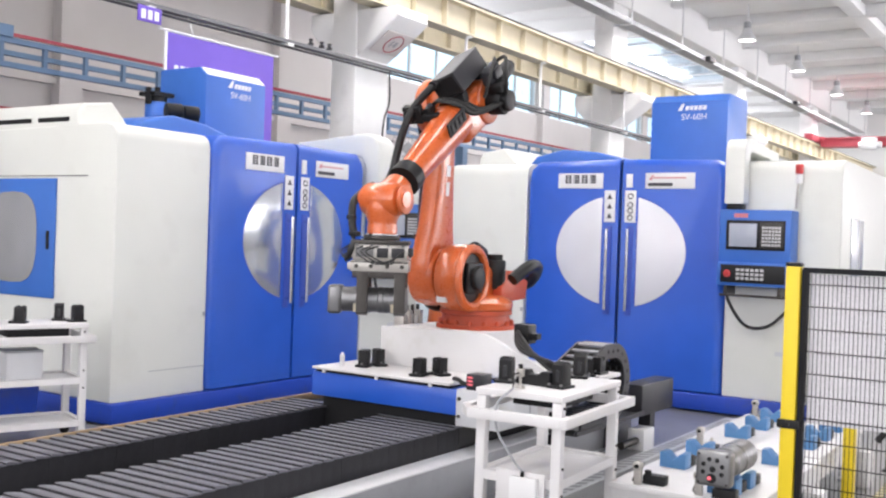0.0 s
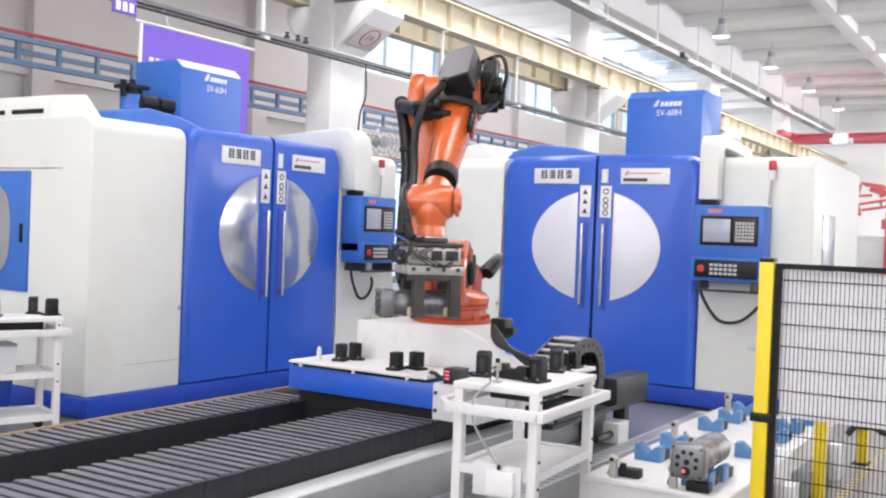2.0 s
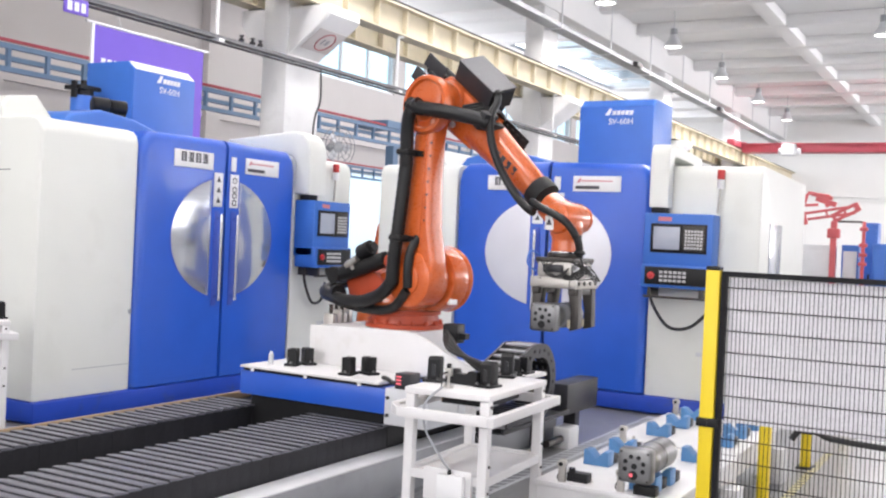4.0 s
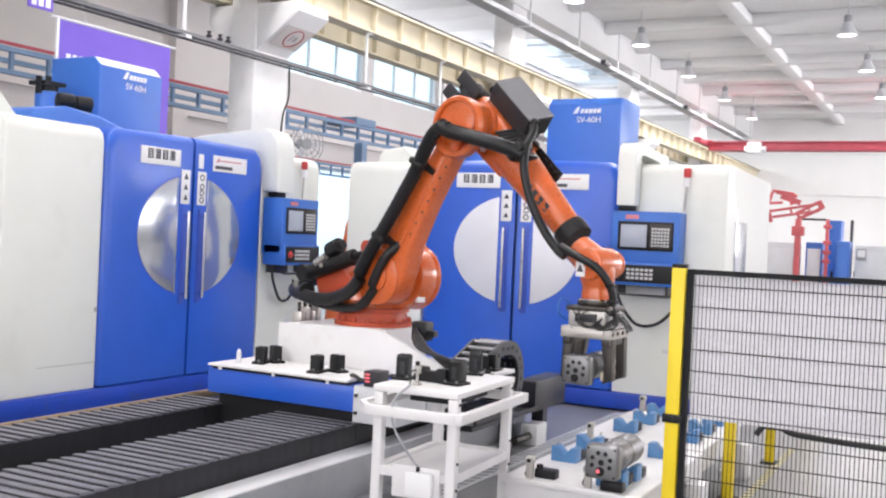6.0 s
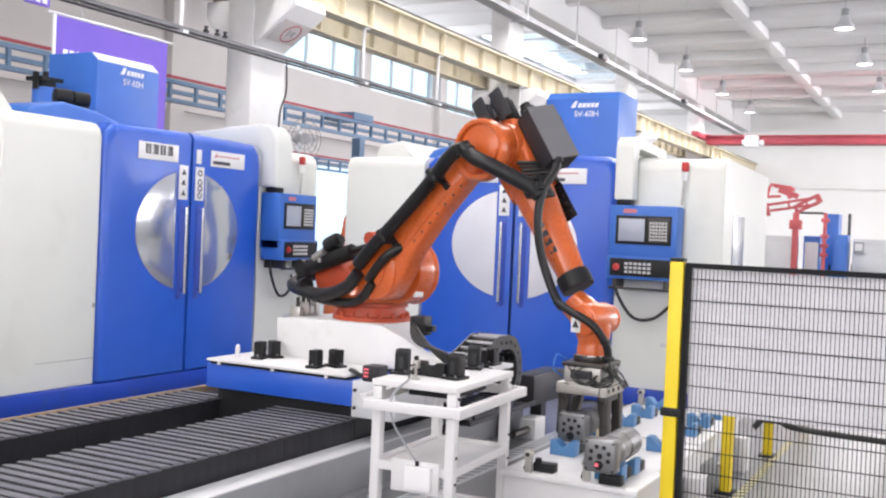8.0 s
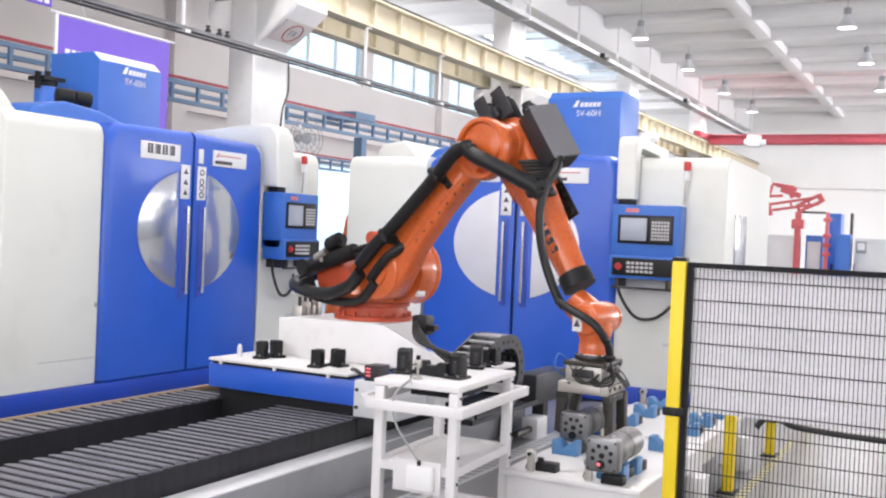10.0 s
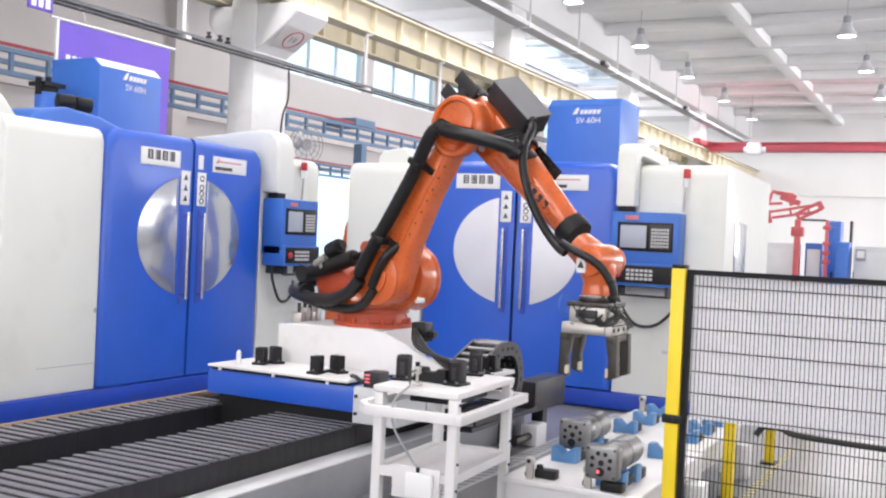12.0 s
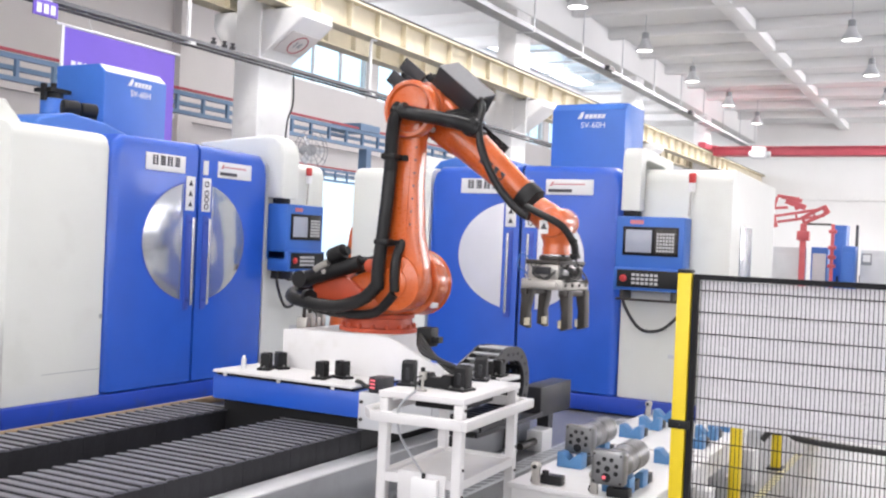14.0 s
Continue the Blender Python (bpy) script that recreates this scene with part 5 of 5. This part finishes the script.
def fixture(m, label):
    f = thing("work_fixture", label, "fixture", "fixtures", m)
    part("foot", span(-0.075, 0.05, -0.05, 0.05, 0, 0.014, 0.003), BLACK, f)
    part("tower", prism([(-0.042, 0.014), (-0.04, 0.115), (-0.02, 0.13), (0.0, 0.118), (0.02, 0.13), (0.034, 0.12), (0.036, 0.014)], -0.034, 0.034, None, 0.004), BLACK, f)
    part("slot", span(-0.045, -0.04, -0.010, 0.010, 0.03, 0.09), CHARCOAL, f)
    for y in (-0.034, 0.034):
        part("screw", cyl((-0.062, y, 0.014), (-0.062, y, 0.024), 0.008, n=8), STEEL, f)
    return f


for x, y, a, h in ((-0.11, 0.205, 10, 0), (-0.10, -0.10, -8, 0), (0.33, -0.02, 15, 0)):
    fixture(C1 @ pose(x, y, 0.90, 0, 0, a), "black steel fixture tower on the white cart")
fb = thing("fixture_bridge", "low black steel bridge with a step", "fixture", m=C1 @ pose(-0.11, 0.04, 0.90, 0, 0, 80))
part("body", prism([(-0.1, 0), (-0.1, 0.075), (-0.05, 0.075), (-0.03, 0.055), (0.03, 0.055), (0.04, 0.075), (0.1, 0.075), (0.1, 0)], -0.03, 0.03, None, 0.003), BLACK, fb)
ch2 = thing("sensor_clamp", "small steel sensor clamp with a black knob and wire", "sensor", m=C1 @ pose(-0.28, 0.045, 0.90))
part("stem", join(span(-0.02, 0.02, -0.02, 0.02, 0, 0.012, 0.003), cyl((0, 0, 0.01), (0, 0, 0.085), 0.008, n=10), span(-0.014, 0.014, -0.018, 0.018, 0.06, 0.10, 0.004)), ALU, ch2)
part("knob", cyl((0, 0, 0.10), (0, 0, 0.122), 0.012, n=12, bevel=0.003), BLACK, ch2)
part("wire", tube([(-0.014, 0, 0.08), (-0.06, 0.01, 0.07), (-0.075, 0.0, 0.03), (-0.11, -0.01, 0.004)], 0.004, 6), CABLE, ch2)
rs = thing("red_sensor", "dark sensor box with a red lit face", "sensor", m=pose(5.42, 3.28, 0.70))
part("body", span(-0.05, 0.08, -0.06, 0.05, 0, 0.1, 0.006), CHARCOAL, rs)
part("face", span(-0.056, -0.05, -0.01, 0.045, 0.015, 0.09, 0.002), CHARCOAL, rs)
for k in range(3):
    part("light", span(-0.059, -0.055, 0.0, 0.035, 0.03 + 0.022 * k, 0.040 + 0.022 * k), REDGLOW, rs)
for x, y, a in ((-0.3, -0.08, 15), (-0.06, -0.07, -30), (0.27, 0.12, 70), (0.36, -0.05, 10)):
    fixture(C2 @ pose(x, y, 0.90, 0, 0, a), "black steel fixture tower on the cart")
bx = thing("storage_box", "grey steel box on the cart's lower shelf", "box", m=C2 @ pose(0.0, 0.02, 0.482))
part("body", span(-0.16, 0.1, -0.12, 0.12, 0, 0.2, 0.006), LIGHTGREY, bx)
part("lid", span(-0.165, 0.105, -0.125, 0.125, 0.2, 0.215, 0.004), GREY, bx)
bb = thing("plastic_bin", "dark blue plastic bin on the floor", "bin", m=pose(4.85, 7.42, 0))
part("body", prism([(-0.22, 0), (-0.26, 0.32), (0.26, 0.32), (0.22, 0)], -0.18, 0.18, None, 0.01), PLINTH, bb)
part("rim", span(-0.275, 0.275, -0.195, 0.195, 0.32, 0.345, 0.006), PLINTH, bb)


# ---- safety fence ----
FX, FY, FH = 5.2, 1.33, 1.555


def fence_post(x, y, h, label="yellow square steel fence post with a black cap"):
    p = thing("fence_post", label, "fence post", "fence posts", pose(x, y, 0))
    part("tube", span(-0.035, 0.035, -0.035, 0.035, 0.012, h, 0.004), YELLOW, p)
    part("cap", span(-0.037, 0.037, -0.037, 0.037, h, h + 0.02, 0.006), BLACK, p)
    part("foot_plate", span(-0.09, 0.09, -0.06, 0.06, 0, 0.012, 0.003), BLACK, p)
    return p


fp = fence_post(FX, FY, FH)
part("clamp", join(span(-0.045, 0.045, -0.06, 0.05, 0.755, 0.80, 0.006), cyl((-0.05, 0.0, 0.778), (-0.045, 0.0, 0.778), 0.012, n=10)), BLACK, fp)
fence_post(6.86, 1.37, 1.1)
fence_post(8.28, 1.34, 1.1)
fence_post(FX, -0.45, FH)
fence_post(10.4, 1.34, 1.1)
fence_post(8.28, -0.9, 1.1)


def mesh_panel(y0, y1):
    """Welded mesh between two posts, in the plane x = 0 of its own."""
    f = thing("mesh_fence", "black welded wire mesh fence panel with white sheeting", "fence", "fences", pose(FX, 0, 0))
    part("frame", join(span(-0.015, 0.015, y0, y1, 1.525, 1.552), span(-0.015, 0.015, y0, y1, 0.09, 0.12), span(-0.015, 0.015, y0, y0 + 0.022, 0.12, 1.525), span(-0.02, 0.02, y1 - 0.03, y1, 0.12, 1.525)), WIRE, f)
    vw = mesh_of("upright_wire", cyl((0, 0, 0.12), (0, 0, 1.525), 0.0019, n=6), WIRE)
    for k in range(int((y1 - y0 - 0.07) / 0.0205)):
        part("upright_wire", vw, None, f, m=pose(0, y0 + 0.05 + k * 0.0205, 0))
    cw = mesh_of("cross_wire", cyl((-0.004, y0 + 0.02, 0), (-0.004, y1 - 0.02, 0), 0.0028, n=6), WIRE)
    for k in range(13):
        part("cross_wire", cw, None, f, m=pose(0, 0, 0.15 + 0.11 * k))
    part("sheet", span(0.02, 0.024, y0 + 0.03, y1 - 0.035, 0.785, 1.52), SHEET, f, "white sheeting on the upper half")
    return f


mesh_panel(-0.40, FY - 0.04)
tp = thing("barrier_tube", "thick black cable run between low posts", "cable", m=pose(0, 0, 0))
part("tube", tube([(8.2, 1.44, 0.22), (8.22, 1.37, 0.30), (8.24, 1.25, 0.29), (8.24, 1.1, 0.25), (8.24, 0.4, 0.23), (8.24, -0.9, 0.22)], 0.024, 10), CABLE, tp)
part("strap", span(8.22, 8.33, 1.29, 1.39, 0.27, 0.31, 0.004), BLACK, tp)
for x, y, s in ((6.12, 1.65, (0.16, 0.10, 0.24)), (7.60, 1.67, (0.14, 0.10, 0.24))):
    b = thing("floor_box", "white sheet metal junction box on the floor", "box", "floor boxes", pose(x, y - 0.25, 0))
    part("body", span(-s[0] / 2, s[0] / 2, -s[1] / 2, s[1] / 2, 0, s[2], 0.008), WHITE, b)
    part("lid", span(-s[0] / 2 - 0.004, s[0] / 2 + 0.004, -s[1] / 2 - 0.004, s[1] / 2 + 0.004, s[2], s[2] + 0.012, 0.003), WHITE, b)

# floor marks
ft = tagged(new("floor_tape"), "yellow and black striped floor tape", "tape", "", "structure")
dash = mesh_of("stripe", prism([(-0.05, -0.03), (0.0, 0.03), (0.05, 0.03), (0.0, -0.03)], 0.0, 0.002, pose(0, 0, 0.002, 90)), TAPE_Y)
dashk = mesh_of("stripe", prism([(-0.05, -0.03), (0.0, 0.03), (0.05, 0.03), (0.0, -0.03)], 0.0, 0.002, pose(0, 0, 0.002, 90)), INK)
for k in range(60):
    part("stripe", dash if k % 2 else dashk, None, ft, m=pose(6.0 + 0.05 * k, 1.27, 0.002))
structure("floor_plate", span(3.0, 9.7, 2.90, 3.06, 0.0, 0.003), LIGHTGREY, "pale steel floor strip beside the track")
ft2 = tagged(new("floor_mark"), "row of grey slots in the floor beside the track", "floor mark", "", "structure")
dw = mesh_of("dash", prism([(-0.06, -0.05), (0.0, 0.05), (0.06, 0.05), (0.0, -0.05)], 0.0, 0.002, pose(0, 0, 0.002, 90)), GREY)
for k in range(60):
    part("dash", dw, None, ft2, m=pose(3.0 + 0.11 * k, 2.98, 0.003))

# ---- far end of the hall ----
def strut(a, c, r=0.03):
    """A square bar from a to c in the plane x = 0: (y, z) pairs."""
    (ya, za), (yc, zc) = a, c
    size = math.hypot(yc - ya, zc - za)
    return boxm((0, 0, 0), (r * 1.6, size, r * 2), 0.006, 1, pose(0, (ya + yc) / 2, (za + zc) / 2, math.degrees(math.atan2(zc - za, yc - ya))))


def lifting_arm(x, y, turn, mast_top):
    """Slim mast with a jointed lattice boom on top, in the plane x = 0 of its own."""
    r = thing("red_lifting_arm", "haze-paled red jointed lifting arm far down the hall", "lifting arm", "lifting arms", pose(x, y, 0, 0, 0, turn))
    part("mast", join(span(-0.05, 0.05, -0.055, 0.055, 0.04, mast_top, 0.012), span(-0.25, 0.25, -0.25, 0.25, 0, 0.04)), HAZED_RED, r)
    part("collar", span(-0.08, 0.08, -0.11, 0.11, mast_top - 0.32, mast_top - 0.14, 0.015), HAZED_RED, r)
    part("lower_boom", join(strut((0.0, mast_top), (-0.42, mast_top + 0.22)), strut((0.0, mast_top + 0.13), (-0.36, mast_top + 0.33)), strut((-0.02, mast_top), (0.04, mast_top + 0.14)), strut((-0.2, mast_top + 0.1), (-0.16, mast_top + 0.23), 0.02), strut((-0.42, mast_top + 0.2), (-0.34, mast_top + 0.34), 0.05)), HAZED_RED, r)
    part("upper_boom", join(strut((-0.36, mast_top + 0.16), (0.48, mast_top + 0.02), 0.025), strut((-0.3, mast_top + 0.28), (0.52, mast_top + 0.13), 0.025), strut((0.12, mast_top + 0.06), (0.16, mast_top + 0.2), 0.02), strut((0.5, mast_top - 0.08), (0.56, mast_top + 0.16), 0.035)), HAZED_RED, r)
    part("counterweight", join(strut((-0.02, mast_top + 0.30), (0.34, mast_top + 0.42), 0.05), strut((0.05, mast_top + 0.42), (0.42, mast_top + 0.5), 0.035), strut((0.12, mast_top + 0.26), (0.2, mast_top + 0.46), 0.04)), HAZED_RED, r)
    part("top_link", join(strut((0.1, mast_top + 0.46), (0.5, mast_top + 0.52), 0.03), strut((0.5, mast_top + 0.5), (0.55, mast_top + 0.3), 0.025), strut((0.3, mast_top + 0.3), (0.56, mast_top + 0.28), 0.025)), HAZED_RED, r)
    return r


lifting_arm(20.0, 2.93, 0, 2.33)
lifting_arm(24.0, 9.0, 110, 2.4)
sp = thing("red_stanchion", "slim haze-paled red stanchion with clamps beside the cabinets", "stanchion", m=pose(20.1, 2.42, 0))
part("pole", join(span(-0.03, 0.03, -0.03, 0.03, 0.03, 2.34, 0.006), span(-0.18, 0.18, -0.18, 0.18, 0, 0.03)), HAZED_RED, sp)
for z in (1.55, 1.72, 1.9, 2.2):
    part("clamp", boxm((0, 0.0, z), (0.1, 0.14, 0.07), 0.012, 1), HAZED_RED, sp)
part("crossbar", span(-0.02, 0.02, 0.03, 0.55, 2.31, 2.35, 0.005), DARKSTEEL, sp)


def cabinet(x, y, w, d, h, material, label, window=False):
    c = thing("control_cabinet", label, "cabinet", "far cabinets", pose(x, y, 0))
    part("body", span(-d / 2, d / 2, -w / 2, w / 2, 0.06, h, 0.015), material, c)
    part("plinth", span(-d / 2 + 0.02, d / 2 - 0.02, -w / 2 + 0.02, w / 2 - 0.02, 0, 0.06), BLACK, c)
    part("door", span(-d / 2 - 0.015, -d / 2 - 0.001, -w / 2 + 0.03, w / 2 - 0.03, 0.12, h - 0.12, 0.004), LIGHTGREY if window else material, c)
    part("handle", span(-d / 2 - 0.03, -d / 2 - 0.014, w / 2 - 0.14, w / 2 - 0.1, h * 0.5, h * 0.5 + 0.18, 0.004), BLACK, c)
    return c


cabinet(20.4, 3.22, 0.55, 0.5, 1.88, LIGHTGREY, "light grey control cabinet far down the hall")
cabinet(20.5, 2.66, 0.30, 0.5, 1.9, BLUE2, "blue control cabinet with a pale door", True)
cabinet(20.3, 2.13, 0.24, 0.5, 1.94, BLUE2, "narrow blue control cabinet far down the hall")
cabinet(21.4, 2.42, 0.26, 0.5, 2.36, BLUE2, "tall blue control cabinet far down the hall")
cabinet(22.0, 2.18, 0.05, 0.2, 2.4, CHARCOAL, "dark slim switch column far down the hall")
mb = cabinet(20.6, 1.6, 0.68, 0.6, 1.88, LIGHTGREY, "wide light grey control cabinet with a small screen")
part("screen_frame", span(-0.335, -0.316, 0.14, 0.32, 1.6, 1.82, 0.004), GREY, mb)
part("screen", span(-0.34, -0.334, 0.165, 0.295, 1.66, 1.79), LABEL, mb)
cabinet(24.0, 1.0, 1.2, 0.8, 1.75, LIGHTGREY, "wide light grey control cabinet far down the hall")
cabinet(27.0, -1.2, 1.4, 0.8, 1.7, GREY, "grey control cabinet far down the hall")
oj = thing("orange_robot_far", "small orange robot seen between the machines", "robot", m=pose(13.6, 8.9, 0))
part("base", join(cyl((0, 0, 0), (0, 0, 0.9), 0.3, 0.22, n=20), span(-0.4, 0.4, -0.4, 0.4, 0, 0.06)), ORANGE, oj)
part("arm", join(boxm((0, 0, 0.5), (0.24, 0.24, 1.0), 0.05, 2, pose(0, 0, 0.8, 0, 15)), boxm((0.3, 0, 0), (0.8, 0.2, 0.22), 0.05, 2, pose(0.2, 0, 1.75, 0, 20))), ORANGE, oj)

# ---- movement ----
# seconds, swivel, link, forearm (degrees from upright), heading of the workpiece's flange
JOINTS = [
    (0.0, -176.4, -3, 126, 123), (1.2, -176.4, -3, 126, 123), (1.6, -169.1, -3.5, 127.5, 128), (2.0, -155.9, -5, 127.6, 138), (2.2, -149.4, -5.8, 127.2, 142), (2.4, -140.6, -5.6, 127.3, 147),
    (2.6, -132.8, -4.2, 127.6, 152), (2.8, -127.5, -3, 127.8, 157), (3.0, -121.3, -2, 127.6, 163), (3.5, -107.5, -0.5, 127.9, 175),
    (4.2, -101.5, 6, 128.4, 180), (5.2, -102.3, 21, 130.2, 180), (6.0, -103.0, 32.4, 133.6, 180), (6.5, -103.1, 37.9, 139.2, 180),
    (7.0, -103.2, 43.5, 144.7, 180), (7.5, -103.3, 46.0, 146.4, 180), (8.0, -103.3, 46.1, 146.4, 180), (10.5, -103.3, 45.8, 146.5, 180), (11.0, -103.2, 42.8, 144.0, 180), (11.5, -103.1, 36.4, 137.8, 180),
    (12.0, -103.1, 31.8, 132.4, 180), (12.5, -103.0, 29.5, 130.2, 180), (13.0, -103.0, 29.0, 129.4, 180), (13.5, -101.0, 20.8, 127.7, 180), (14.0, -90.5, 2.6, 128.0, 172),
]
RELEASE = 9.3


def at_time(rows, t):
    """Monotone cubic through the rows."""
    ts = [r[0] for r in rows]
    i = max(0, min(len(rows) - 2, sum(1 for s in ts if s <= t) - 1))
    out = []
    for k in range(1, len(rows[0])):
        d = [(rows[j + 1][k] - rows[j][k]) / (ts[j + 1] - ts[j]) for j in range(len(rows) - 1)]

        def slope(j):
            if j == 0 or j == len(rows) - 1 or d[j - 1] * d[j] <= 0:
                return 0.0 if j == 0 or j < len(rows) - 1 else d[-1]
            return 2 * d[j - 1] * d[j] / (d[j - 1] + d[j])
        h = ts[i + 1] - ts[i]
        u = (t - ts[i]) / h
        a, b, m0, m1 = rows[i][k], rows[i + 1][k], slope(i) * h, slope(i + 1) * h
        out.append((2 * u ** 3 - 3 * u * u + 1) * a + (u ** 3 - 2 * u * u + u) * m0 + (3 * u * u - 2 * u ** 3) * b + (u ** 3 - u * u) * m1)
    return out


def motions():
    rows = {ob: [] for ob in (swivel, link, forearm, wrist, gripper, jaws[0][0], jaws[1][0], carried_block)}
    for k in range(141):
        t = k / 10
        yaw, q2, q3, head = at_time(JOINTS, t)
        sw = pose(0, 0, 0, 0, 0, yaw)
        lk = sw @ pose(A1, 0, Z2, 0, q2, 0)
        fa = sw @ Matrix.Translation(sw.inverted() @ lk @ Vector((0, 0, L1))) @ pose(0, 0, 0, 0, q3 - 90, 0)
        tip = fa @ Vector((L2, 0, 0))
        wr = Matrix.Translation(tip) @ pose(0, 0, 0, 0, 0, yaw)
        gr = Matrix.Translation(tip) @ pose(0, 0, 0, 0, 0, head - 180)
        wide = 0.0 if t < RELEASE else min(1.0, (t - RELEASE) / 0.5) * 0.022
        for ob, m in ((swivel, sw), (link, lk), (forearm, fa), (wrist, wr), (gripper, gr)):
            rows[ob].append((t, m))
        for jaw, s in jaws:
            rows[jaw].append((t, gr @ pose(0, s * wide, 0)))
        held = Matrix.Translation((BX, BY, BZ)) @ gr @ pose(-0.07, 0, -0.61)
        if t <= 8.2:
            last = held
        rows[carried_block].append((t, held if t <= 8.2 else last))
    for ob, r in rows.items():
        walk(ob, r)


motions()
